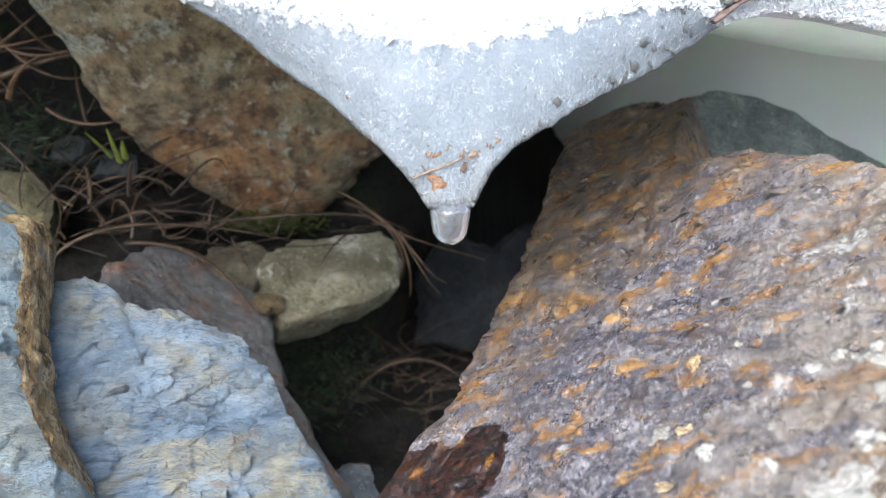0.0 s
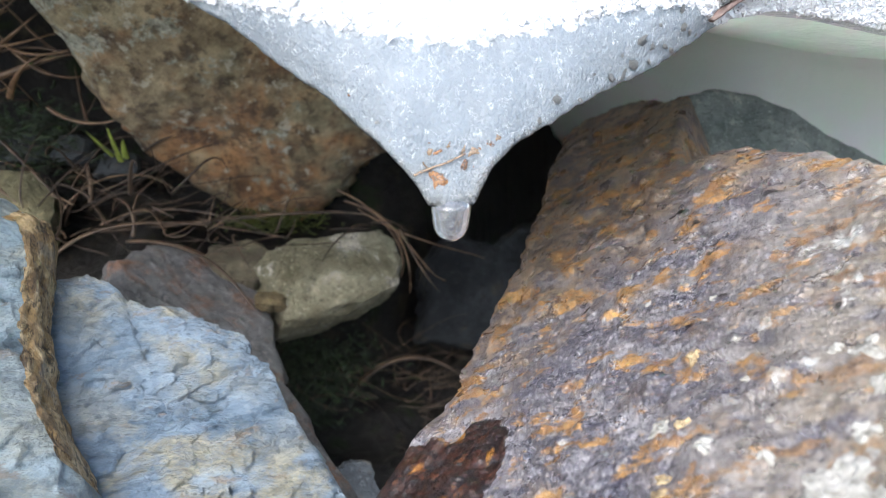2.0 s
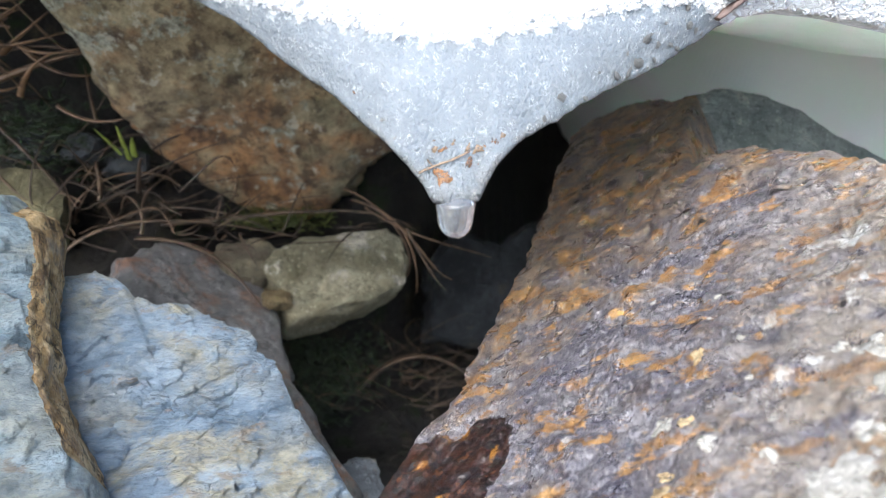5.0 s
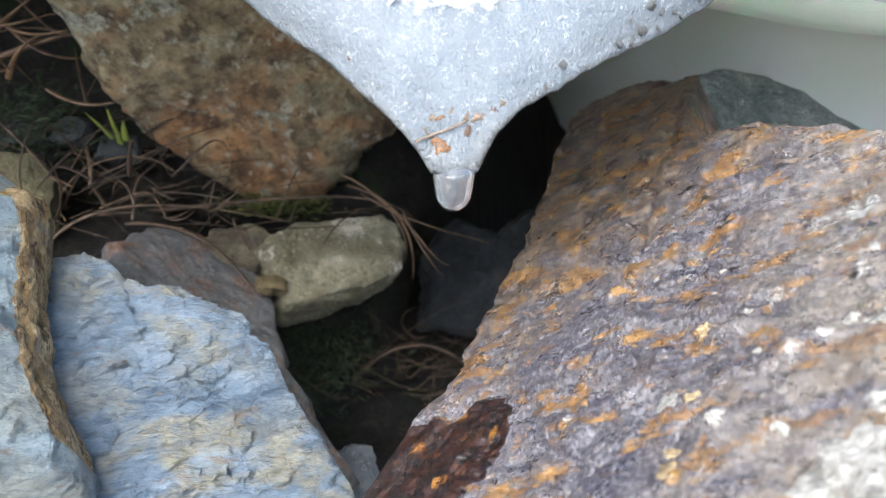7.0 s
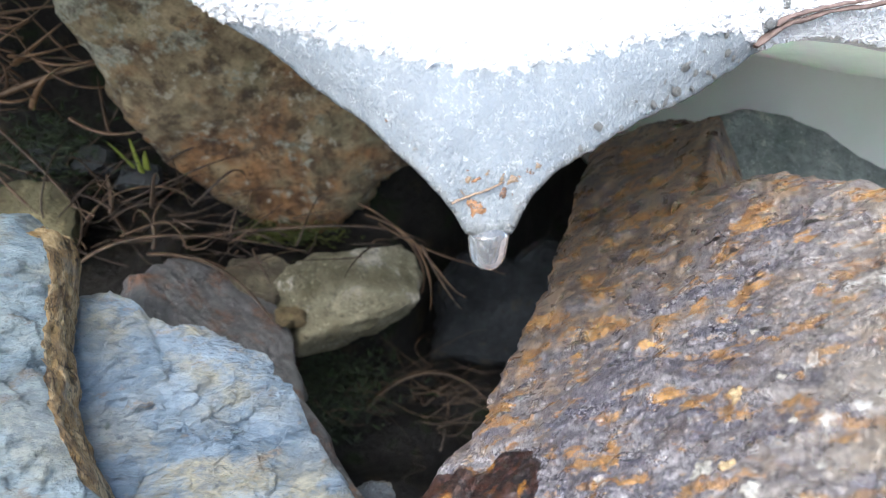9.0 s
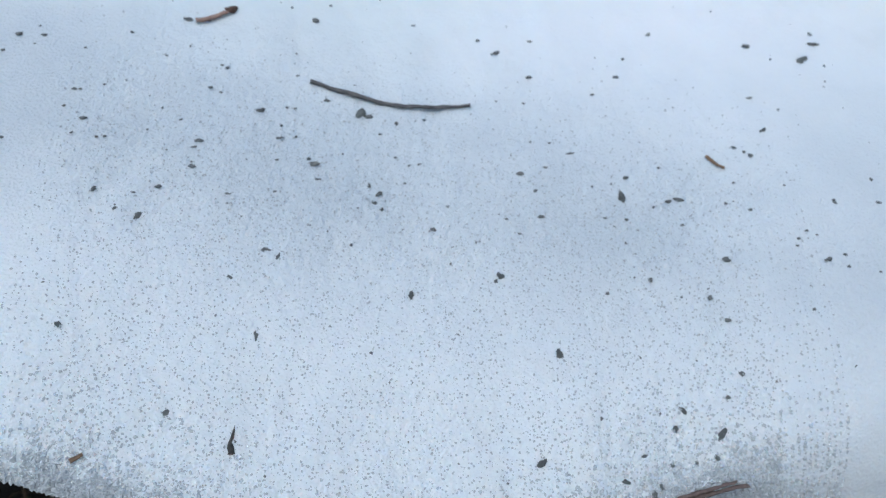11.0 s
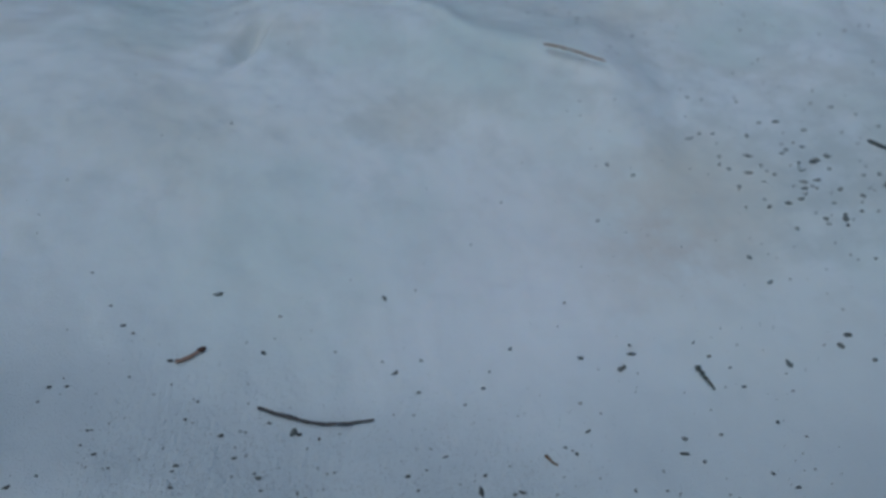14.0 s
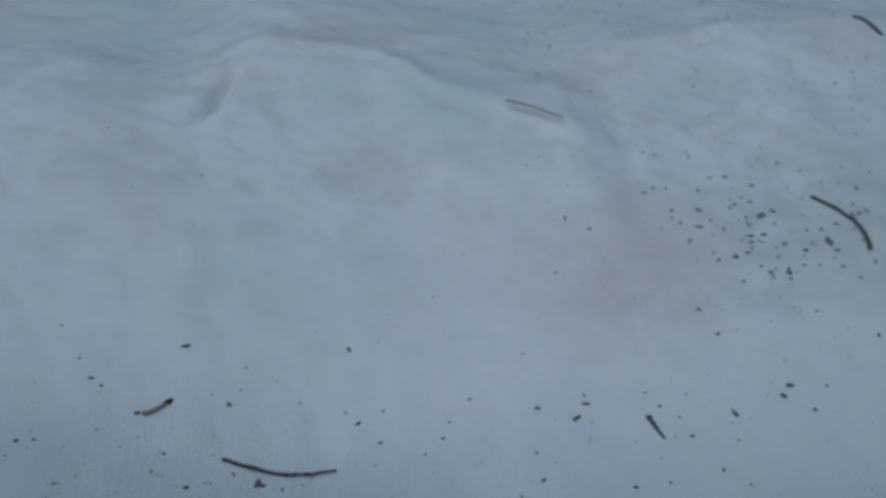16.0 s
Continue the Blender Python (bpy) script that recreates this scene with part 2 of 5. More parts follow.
def mat_rust_rock():
    """Purple-grey slate with rust crusts, pale lichen and a wet patch where the drops land."""
    n = Nodes("rusty_slate")
    up, d = (-0.597, 0.062, 0.8), (0.737, -0.349, 0.579)
    bed = n.along(d, up, 1.0, 2.1)
    fine = n.along(d, up, 1.0, 1.25)
    grain = n.along(d, up, 1.7, 1.0)
    worm = n.noise(1200, 5, 0.72, grain, 0.5)
    broad = n.noise(58, 7, 0.62, bed)
    slate = n.mix(n.ramp(broad, 0.36, 0.62), (0.140, 0.130, 0.166), (0.370, 0.345, 0.358))
    slate = n.mix(n.mul(n.ramp(n.noise(150, 7, 0.68, bed, 0.3), 0.47, 0.60), 0.8), slate, (0.085, 0.085, 0.128))
    slate = n.mix(n.mul(n.ramp(worm, 0.495, 0.42), 0.74), slate, (0.035, 0.030, 0.042))
    slate = n.mix(n.mul(n.ramp(worm, 0.540, 0.61), 0.52), slate, (0.56, 0.54, 0.56))
    # reddish brown film, thicker towards the crevice
    side = n.ramp(n.mul(n.axis(1), n.mul(n.axis(0), -0.35), "ADD"), -0.012, 0.040)
    film = n.ramp(n.mul(n.mul(side, 0.26), n.noise(70, 8, 0.68, bed), "ADD"), 0.54, 0.68)
    c = n.mix(n.mul(film, 0.88), slate, n.mix(n.ramp(n.noise(190, 9, 0.74, fine), 0.44, 0.58), (0.100, 0.074, 0.070), (0.46, 0.33, 0.215)))
    # bleached near shoulder
    pale = n.ramp(n.mul(n.axis(0), n.mul(n.axis(1), -0.6), "ADD"), 0.016, 0.050)
    tan = n.mix(n.ramp(n.noise(420, 7, 0.72, fine), 0.36, 0.62), (0.25, 0.20, 0.14), (0.62, 0.53, 0.395))
    c = n.mix(n.mul(pale, n.ramp(n.noise(120, 8, 0.70, bed), 0.35, 0.52)), c, tan)
    # rust in flat lenses along the bedding
    tone = n.ramp(n.noise(430, 7, 0.75), 0.36, 0.62)
    lens = n.noise(97, 9, 0.70, bed)
    rust = n.ramp(n.mul(lens, n.mul(side, 0.022), "ADD"), 0.545, 0.585)
    bare = n.mul(1.0, n.mul(pale, 0.5), "SUBTRACT")
    c = n.mix(n.mul(n.mul(rust, 0.92), bare), c, n.mix(tone, (0.18, 0.072, 0.026), (0.62, 0.345, 0.115)))
    stain = n.mul(n.blobs(d, up, RUST_STAINS, 0.0020, 0.5), n.ramp(n.noise(230, 8, 0.74, bed), 0.45, 0.54))
    c = n.mix(n.mul(stain, 0.95), c, n.mix(tone, (0.25, 0.105, 0.032), (0.72, 0.42, 0.14)))
    fleck = n.ramp(n.noise(330, 7, 0.70, bed), 0.60, 0.635)
    c = n.mix(n.mul(fleck, 0.75), c, n.mix(tone, (0.30, 0.17, 0.09), (0.68, 0.50, 0.30)))
    dark = n.ramp(n.noise(560, 7, 0.74, fine), 0.565, 0.615)
    c = n.mix(n.mul(dark, 0.80), c, (0.030, 0.024, 0.030))
    # fine sparkle of the wet grain, painted into the colour
    painted_glint = n.ramp(n.noise(1150, 4, 0.72, grain), 0.585, 0.64)
    c = n.mix(n.mul(painted_glint, 0.5), c, (0.66, 0.64, 0.60))
    lich = n.mul(n.ramp(n.noise(150, 8, 0.68), 0.60, 0.63), n.ramp(n.mul(n.mul(pale, 0.7), n.noise(24, 2), "ADD"), 0.74, 1.0))
    c = n.mix(lich, c, n.mix(n.ramp(n.noise(700, 5, 0.7), 0.38, 0.6), (0.48, 0.45, 0.39), (0.88, 0.87, 0.83)))
    dots = n.mul(n.ramp(n.mul(n.cells(170), n.mul(n.noise(500, 7, 0.75), 0.7), "ADD"), 0.445, 0.40), n.ramp(n.noise(60, 2), 0.50, 0.56))
    c = n.mix(n.mul(dots, 0.9), c, n.mix(n.ramp(n.noise(900, 4, 0.7), 0.4, 0.6), (0.42, 0.39, 0.36), (0.80, 0.78, 0.74)))
    wet = n.blobs(d, up, WET_SHAPES, 0.0012, 0.06)
    soaked = n.mix(n.ramp(n.noise(380, 7, 0.7, fine), 0.42, 0.6), (0.012, 0.007, 0.008), (0.060, 0.022, 0.014))
    soaked = n.mix(n.ramp(n.noise(170, 8, 0.7, fine), 0.60, 0.64), soaked, (0.12, 0.045, 0.018))
    spots = n.mul(n.blobs(d, up, WET_SPOTS, 0.0014, 0.5), n.ramp(n.noise(420, 6, 0.7), 0.38, 0.52))
    soaked = n.mix(spots, soaked, n.mix(tone, (0.20, 0.070, 0.012), (0.55, 0.26, 0.045)))
    c = n.mix(n.mul(wet, 0.96), c, soaked)
    crack = n.mul(n.cracks(60, 0.008, bed), n.ramp(n.noise(40, 3), 0.52, 0.60))
    split = n.blobs(d, up, RUST_CRACKS, 0.0009, 0.5)
    c = n.mix(n.mul(n.mul(crack, 0.6), split, "MAXIMUM"), c, (0.022, 0.016, 0.016))
    h = n.mul(n.mul(worm, 0.75), n.mul(n.noise(190, 8, 0.68, bed), 1.1), "ADD")
    h = n.mul(h, n.mul(n.mul(rust, 0.10), n.mul(stain, 0.16), "ADD"), "ADD")
    h = n.mul(h, n.mul(n.mul(lich, 0.15), n.mul(fleck, 0.10), "ADD"), "ADD")
    scale = n.cells(420, bed)
    h = n.mul(h, n.mul(scale, n.mul(0.10, n.mul(side, 0.30), "ADD")), "SUBTRACT")
    h = n.mul(h, n.mul(n.mul(crack, 0.3), n.mul(split, 0.7), "ADD"), "SUBTRACT")
    b = n.bump(h, 0.0046, 1.0)
    b = n.bump(n.noise(1250, 4, 0.74, grain, 0.8), 0.0022, 1.0, b)
    rough = n.mix(wet, n.mix(n.ramp(n.noise(240, 5), 0.35, 0.65), (0.22,) * 3, (0.42,) * 3), (0.06,) * 3)
    return n.done(c, rough, b, **{"Specular IOR Level": 0.8})


def mat_blue_rock(name="blue_grey_slate", wrinkled=0.0):
    """Smooth blue-grey slate in thin layers, with broad soft tan patches."""
    n = Nodes(name)
    up = (0.247, -0.479, 0.842)
    lay = n.along((0.95, 0.25, -0.14), up, 1.0, 1.5)
    flow = n.along((0.95, 0.25, -0.14), up, 1.0, 2.4)
    chip = n.patch(120, lay, 0.004)
    chip2 = n.patch(290, flow, 0.0018)
    wave = n.mul(n.noise(46, 5, 0.58, lay, 0.3), n.mul(n.mul(n.mul(chip, -0.5, "ADD"), 0.12), n.mul(n.mul(chip2, -0.5, "ADD"), 0.12), "ADD"), "ADD")
    lift = 1.14 + 0.48 * wrinkled
    tint = lambda r, g, b: (r * lift * (1 + 0.08 * wrinkled), g * lift * (1 + 0.05 * wrinkled), b * lift * (1 - 0.06 * wrinkled))
    c = n.mix(n.ramp(wave, 0.34, 0.64), tint(0.095, 0.141, 0.196), tint(0.240, 0.310, 0.385))
    tan = n.mul(n.ramp(n.noise(70, 7, 0.62, lay), 0.46, 0.57), n.ramp(n.noise(24, 3), 0.34, 0.50))
    c = n.mix(n.mul(tan, 0.85 - 0.45 * wrinkled), c, n.mix(n.ramp(n.noise(300, 6, 0.65, flow), 0.35, 0.65), tint(0.190, 0.182, 0.135), tint(0.360, 0.330, 0.235)))
    c = n.mix(n.mul(n.ramp(n.noise(120, 7, 0.62, flow), 0.60, 0.67), 0.55), c, (0.240, 0.170, 0.110))
    c = n.mix(n.mul(n.ramp(n.noise(80, 8, 0.70, lay), 0.55, 0.63), 0.6), c, tint(0.085, 0.118, 0.160))
    c = n.mix(n.mul(n.ramp(n.noise(420, 8, 0.74, flow), 0.54, 0.62), 0.55), c, tint(0.085, 0.112, 0.145))
    c = n.mix(n.mul(n.ramp(n.noise(640, 6, 0.7, lay), 0.55, 0.66), 0.45), c, (0.32, 0.36, 0.39))
    shelf = n.mul(n.noise(52, 5.0, 0.55, lay), n.mul(chip, 0.05), "ADD")
    ledge = n.mul(n.mul(n.mul(shelf, 18.0), 0.0, "FLOOR"), 1 / 18.0)
    h = n.mul(n.mul(n.noise(70, 7, 0.55, flow), 0.40), n.mul(ledge, 0.55), "ADD")
    h = n.mul(h, n.mul(n.mul(chip, 0.05), n.mul(chip2, 0.05), "ADD"), "ADD")
    h = n.mul(h, n.mul(n.noise(240, 8, 0.70, flow, 0.2), 0.42), "ADD")
    h = n.mul(h, n.mul(n.noise(800, 6, 0.70, lay), 0.12), "ADD")
    if wrinkled:
        h = n.mul(h, n.mul(n.noise(120, 9, 0.74, lay), 1.5 * wrinkled), "ADD")
    return n.done(c, n.mix(n.noise(120, 3), (0.42,) * 3, (0.62,) * 3), n.bump(h, 0.0056, 1.0), **{"Specular IOR Level": 0.45})


def mat_break():
    """The broken, iron-stained side of a slate block."""
    n = Nodes("rust_stained_break")
    lay = n.along((0.1, -0.75, -0.6), (0.9, -0.3, 0.2), 1.0, 1.9)
    chip = n.patch(240, lay, 0.0022)
    tone = n.mul(n.noise(130, 9, 0.74, lay), n.mul(n.mul(chip, -0.5, "ADD"), 0.10), "ADD")
    c = n.mix(n.ramp(tone, 0.36, 0.62), (0.15, 0.090, 0.042), (0.58, 0.39, 0.175))
    c = n.mix(n.mul(n.ramp(n.noise(75, 8, 0.72, lay), 0.47, 0.55), 0.9), c, n.mix(n.ramp(n.noise(420, 6, 0.7), 0.38, 0.56), (0.44, 0.27, 0.10), (0.86, 0.70, 0.42)))
    c = n.mix(n.mul(n.ramp(n.noise(210, 9, 0.76, lay), 0.54, 0.59), 0.85), c, (0.035, 0.022, 0.016))
    c = n.mix(n.mul(n.ramp(n.noise(110, 7, 0.68), 0.57, 0.64), 0.6), c, (0.34, 0.33, 0.30))
    split = n.cracks(55, 0.012, n.along((0.1, -0.75, -0.6), (0.9, -0.3, 0.2), 1.0, 4.5), 0.4, 5)
    c = n.mix(n.mul(split, 0.8), c, (0.020, 0.013, 0.010))
    h = n.mul(n.mul(n.noise(150, 9, 0.74, lay), 1.2), n.mul(n.mul(chip, 0.18), n.mul(split, -0.35), "ADD"), "ADD")
    return n.done(c, 0.4, n.bump(h, 0.008, 1.0))


def mat_boulder():
    """Brown rock mottled with rust, olive and grey-green lichen."""
    n = Nodes("brown_lichened_stone")
    m = n.noise(120, 9, 0.72)
    c = n.mix(n.ramp(m, 0.36, 0.62), (0.153, 0.108, 0.061), (0.572, 0.460, 0.276))
    c = n.mix(n.mul(n.ramp(n.noise(34, 7, 0.65), 0.44, 0.56), 0.9), c, n.mix(n.ramp(m, 0.38, 0.62), (0.117, 0.053, 0.029), (0.572, 0.297, 0.123)))
    c = n.mix(n.mul(n.ramp(n.noise(26, 6, 0.62, n.turned(loc=(0.3, 0.1, 0.2))), 0.49, 0.60), 0.75), c, n.mix(n.ramp(m, 0.4, 0.6), (0.205, 0.194, 0.112), (0.552, 0.511, 0.327)))
    c = n.mix(n.mul(n.ramp(n.noise(30, 7, 0.68, n.turned(loc=(0.8, 0.4, 0.1))), 0.55, 0.63), 0.85), c, n.mix(n.ramp(m, 0.4, 0.62), (0.061, 0.036, 0.025), (0.255, 0.159, 0.092)))
    top = n.ramp(n.mul(n.axis(2), n.mul(n.axis(0), -0.6), "ADD"), 0.015, 0.060)
    lich = n.ramp(n.mul(n.mul(top, 0.14), n.noise(80, 8, 0.7, n.turned(loc=(0.1, 0.5, 0.2))), "ADD"), 0.57, 0.62)
    c = n.mix(n.mul(lich, 0.9), c, n.mix(n.ramp(n.noise(420, 6, 0.7), 0.4, 0.6), (0.276, 0.285, 0.214), (0.634, 0.643, 0.531)))
    c = n.mix(n.mul(n.ramp(n.noise(190, 8, 0.72), 0.52, 0.60), 0.72), c, (0.071, 0.043, 0.029))
    c = n.mix(n.mul(n.ramp(n.noise(230, 6, 0.66, n.turned(loc=(0.7, 0.2, 0.4))), 0.59, 0.65), 0.75), c, (0.654, 0.613, 0.481))
    h = n.mul(n.noise(130, 9, 0.72), n.mul(n.noise(45, 4), 0.8), "ADD")
    return n.done(c, 0.5, n.bump(h, 0.007, 1.0))


def mat_stone(name, dark, light, spot, scale=40.0, spots=(0.56, 0.62), bump=0.003, moss=None, shine=0.5):
    n = Nodes(name)
    c = n.mix(n.ramp(n.noise(scale, 8, 0.68), 0.38, 0.62), dark, light)
    c = n.mix(n.ramp(n.noise(scale * 1.9, 8, 0.7), *spots), c, spot)
    c = n.mix(n.mul(n.ramp(n.noise(scale * 8, 7, 0.75), 0.46, 0.64), 0.75), c, tuple(v * 0.42 for v in dark))
    c = n.mix(n.mul(n.ramp(n.noise(scale * 11, 6, 0.75), 0.56, 0.66), 0.5), c, tuple(min(1, v * 1.5) for v in light))
    if moss:
        c = n.mix(n.mul(n.ramp(n.noise(scale * 1.3, 8, 0.7, n.turned(loc=(0.3, 0.1, 0.2))), 0.57, 0.64), 0.8), c, moss)
    b = n.bump(n.noise(scale * 5, 9, 0.7), bump, 1.0)
    return n.done(c, 0.6, b, **{"Specular IOR Level": shine})


def mat_crust(name, a, b_):
    n = Nodes(name)
    c = n.mix(n.ramp(n.noise(650, 6, 0.7), 0.36, 0.6), a, b_)
    c = n.mix(n.mul(n.ramp(n.noise(260, 6, 0.7), 0.56, 0.62), 0.7), c, tuple(v * 0.45 for v in a))
    return n.done(c, 0.8, n.bump(n.noise(1300, 5, 0.7), 0.0012, 1.0))


def mat_plain(name, a, b_, scale=300.0, rough=0.6, bump=0.0004):
    n = Nodes(name)
    rnd = n.t.nodes.new("ShaderNodeObjectInfo").outputs["Random"]
    c = n.mix(n.ramp(n.noise(scale, 4), 0.3, 0.7), a, b_)
    c = n.mix(n.mul(rnd, 0.35), c, tuple(v * 0.5 for v in a))
    return n.done(c, rough, n.bump(n.noise(scale * 3, 4), bump, 0.8))


def mat_scrap(name, a, b_):
    """Dead plant bits under a film of ice: thin, uneven and partly see-through."""
    n = Nodes(name)
    c = n.mix(n.ramp(n.noise(1400, 5, 0.7), 0.36, 0.64), a, b_)
    alpha = n.ramp(n.noise(1700, 5, 0.7), 0.36, 0.54)
    return n.done(c, 0.25, n.bump(n.noise(2500, 4), 0.0003, 0.8), Alpha=n.mul(0.35, n.mul(alpha, 0.60), "ADD"))


def mat_straw(name, a, b_, rough=0.55):
    n = Nodes(name)
    isl = n.t.nodes.new("ShaderNodeNewGeometry").outputs["Random Per Island"]
    c = n.mix(isl, a, b_)
    c = n.mix(n.ramp(n.noise(250, 4), 0.4, 0.7), c, tuple(v * 0.45 for v in a))
    return n.done(c, rough, n.bump(n.noise(900, 3), 0.0003, 0.7))


SNOW, UNDER = mat_snow(), mat_under()
WATER = mat_drop()
RUST, BLUE, BREAK = mat_rust_rock(), mat_blue_rock(), mat_break()
BLUEBLOCK = mat_blue_rock("wrinkled_blue_grey_slate", 1.0)
BROWN = mat_boulder()
PALE = mat_stone("pale_green_grey_stone", (0.17, 0.155, 0.090), (0.60, 0.565, 0.40), (0.80, 0.76, 0.66), 60, bump=0.007)
OLIVE = mat_stone("olive_grey_stone", (0.09, 0.08, 0.042), (0.30, 0.27, 0.15), (0.42, 0.37, 0.20), 80)
DARKRED = mat_stone("dark_red_grey_stone", (0.10, 0.105, 0.115), (0.24, 0.24, 0.245), (0.22, 0.125, 0.085), 40, (0.50, 0.60))
GREY = mat_stone("wet_grey_stone", (0.19, 0.225, 0.21), (0.42, 0.46, 0.43), (0.54, 0.55, 0.49), 85, bump=0.006)
# near-black colour stands in for the shade at the crevice's back
DEEP = mat_stone("shade_black_stone", (0.012, 0.014, 0.017), (0.044, 0.049, 0.056), (0.07, 0.06, 0.045), 60, shine=0.3)
DUSK = mat_stone("dark_blue_stone", (0.07, 0.085, 0.105), (0.18, 0.205, 0.235), (0.23, 0.21, 0.19), 60)
DUN = mat_stone("dun_stone", (0.075, 0.062, 0.042), (0.21, 0.185, 0.125), (0.26, 0.22, 0.14), 90)
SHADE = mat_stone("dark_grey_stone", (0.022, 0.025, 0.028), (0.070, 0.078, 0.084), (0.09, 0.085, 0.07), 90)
CLOD = mat_stone("tan_clod", (0.14, 0.10, 0.050), (0.38, 0.30, 0.16), (0.26, 0.24, 0.09), 160, bump=0.004)
# darker than wet soil is, to carry the crevice's shade
SOIL = mat_stone("shaded_wet_soil", (0.010, 0.0095, 0.010), (0.032, 0.029, 0.025), (0.045, 0.036, 0.024), 60, moss=(0.014, 0.024, 0.007), shine=0.25)
# unseen pale ground round the rocks, added to bounce light into the crevice
FILL_GROUND = mat_stone("grey_fill_ground", (0.30, 0.285, 0.265), (0.48, 0.46, 0.43), (0.42, 0.34, 0.26), 30)
STRAW = mat_straw("dead_grass", (0.034, 0.021, 0.014), (0.135, 0.086, 0.050))
STEM = mat_straw("withered_stem", (0.080, 0.046, 0.026), (0.20, 0.122, 0.068))
LITTER = mat_straw("withered_leaf", (0.060, 0.033, 0.018), (0.25, 0.145, 0.072))
GREEN = mat_straw("green_shoots", (0.10, 0.14, 0.02), (0.26, 0.30, 0.05))
BRIGHTMOSS = mat_straw("bright_moss", (0.05, 0.065, 0.01), (0.12, 0.13, 0.025))
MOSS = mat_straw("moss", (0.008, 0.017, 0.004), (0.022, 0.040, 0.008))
GRIT = mat_plain("dark_grit", (0.03, 0.028, 0.025), (0.09, 0.08, 0.07), 900)
LICHEN = mat_crust("white_lichen", (0.27, 0.25, 0.21), (0.60, 0.58, 0.52))
YELLOW = mat_crust("ochre_lichen", (0.30, 0.20, 0.10), (0.60, 0.47, 0.27))
GREYBARK = mat_plain("grey_brown_bark", (0.085, 0.055, 0.045), (0.20, 0.14, 0.12), 700)
TAN = mat_scrap("tan_straw", (0.17, 0.115, 0.072), (0.30, 0.22, 0.15))
GRIT3 = mat_plain("melted_in_grit", (0.22, 0.235, 0.225), (0.38, 0.395, 0.375), 900)
BUDSCALE = mat_plain("bud_scale", (0.30, 0.18, 0.135), (0.50, 0.34, 0.27), 900)
LEAF = mat_scrap("dead_leaf", (0.13, 0.058, 0.024), (0.30, 0.165, 0.080))
BROWNBIT = mat_scrap("brown_plant_bit", (0.085, 0.045, 0.028), (0.20, 0.12, 0.075))
PALETWIG = mat_plain("pale_twig", (0.40, 0.30, 0.22), (0.58, 0.45, 0.34), 700)
GRIT2 = mat_plain("grey_grit", (0.115, 0.120, 0.120), (0.25, 0.255, 0.245), 900)
BARK = mat_plain("twig_bark", (0.07, 0.035, 0.022), (0.18, 0.10, 0.07), 700)
NEEDLE = mat_plain("old_needle", (0.060, 0.056, 0.056), (0.17, 0.155, 0.15), 500)
GREYNEEDLE = mat_plain("grey_green_needle", (0.085, 0.095, 0.085), (0.19, 0.205, 0.185), 500)
ORANGE = mat_plain("orange_scale", (0.17, 0.10, 0.055), (0.31, 0.20, 0.12), 900)

# ------------------------------------------------------------------ the snow bank
LIP_X = [-1.8, -0.12, -0.0631, -0.0456, -0.0355, -0.0258, -0.0200, -0.0150, -0.0117, -0.0086, -0.0050, -0.0038, -0.0028, -0.0022, -0.0017, 0.0012, 0.0041, 0.0046, 0.0053, 0.0064, 0.0095, 0.0121, 0.0170, 0.0265, 0.0337, 0.0392, 0.0423, 0.0492, 0.0574, 0.0661, 0.085, 0.12, 1.8]
LIP_Z = [0.30, 0.176, 0.1553, 0.1489, 0.1432, 0.1366, 0.1323, 0.1296, 0.1274, 0.1251, 0.1222, 0.1207, 0.1192, 0.1181, 0.1174, 0.1170, 0.1174, 0.1181, 0.1198, 0.1218, 0.1240, 0.1249, 0.1266, 0.1296, 0.1320, 0.1344, 0.1357, 0.1363, 0.1352, 0.1332, 0.129, 0.125, -0.02]
LIPY_X = [-0.5, -0.12, -0.06, -0.04, -0.03, -0.0196, -0.0117, -0.006, 0, 0.0045, 0.0151, 0.0237, 0.0265, 0.0396, 0.05, 0.06, 0.08, 0.12, 0.5]
LIPY_Y = [0.05, 0.016, 0.0125, 0.0125, 0.0108, 0.0095, 0.005, 0.002, 0, 0.001, 0.009, 0.0148, 0.0157, 0.0256, 0.029, 0.0315, 0.036, 0.042, 0.10]
RIM_X = [-0.5, -0.12, -0.06, -0.0403, -0.0333, -0.0245, -0.013, 0.0012, 0.0114, 0.0204, 0.0272, 0.0355, 0.0423, 0.06, 0.08, 0.12, 0.5]
RIM_Y = [0.054, 0.0185, 0.0142, 0.0130, 0.0120, 0.0105, 0.0085, 0.0085, 0.0122, 0.0160, 0.0182, 0.0225, 0.0270, 0.0325, 0.0375, 0.044, 0.104]
ICE_X = [-0.036, -0.0245, -0.013, 0.0012, 0.0114, 0.0204, 0.0272, 0.0355, 0.041]
ICE_Z = [0.1425, 0.1413, 0.1389, 0.1361, 0.1374, 0.1384, 0.1395, 0.1390, 0.1350]
BACK_X = [-0.5, -0.06, -0.03, 0, 0.03, 0.06, 0.08, 0.12, 0.3, 0.5]
BACK_Z = [0.20, 0.158, 0.148, 0.137, 0.128, 0.116, 0.112, 0.108, 0.10, 0.10]
FOLD_X = [-0.09, -0.057, -0.02, 0.02, 0.05, 0.083, 0.113, 0.16]
FOLD_Y = [0.270, 0.267, 0.279, 0.271, 0.243, 0.2255, 0.2145, 0.205]


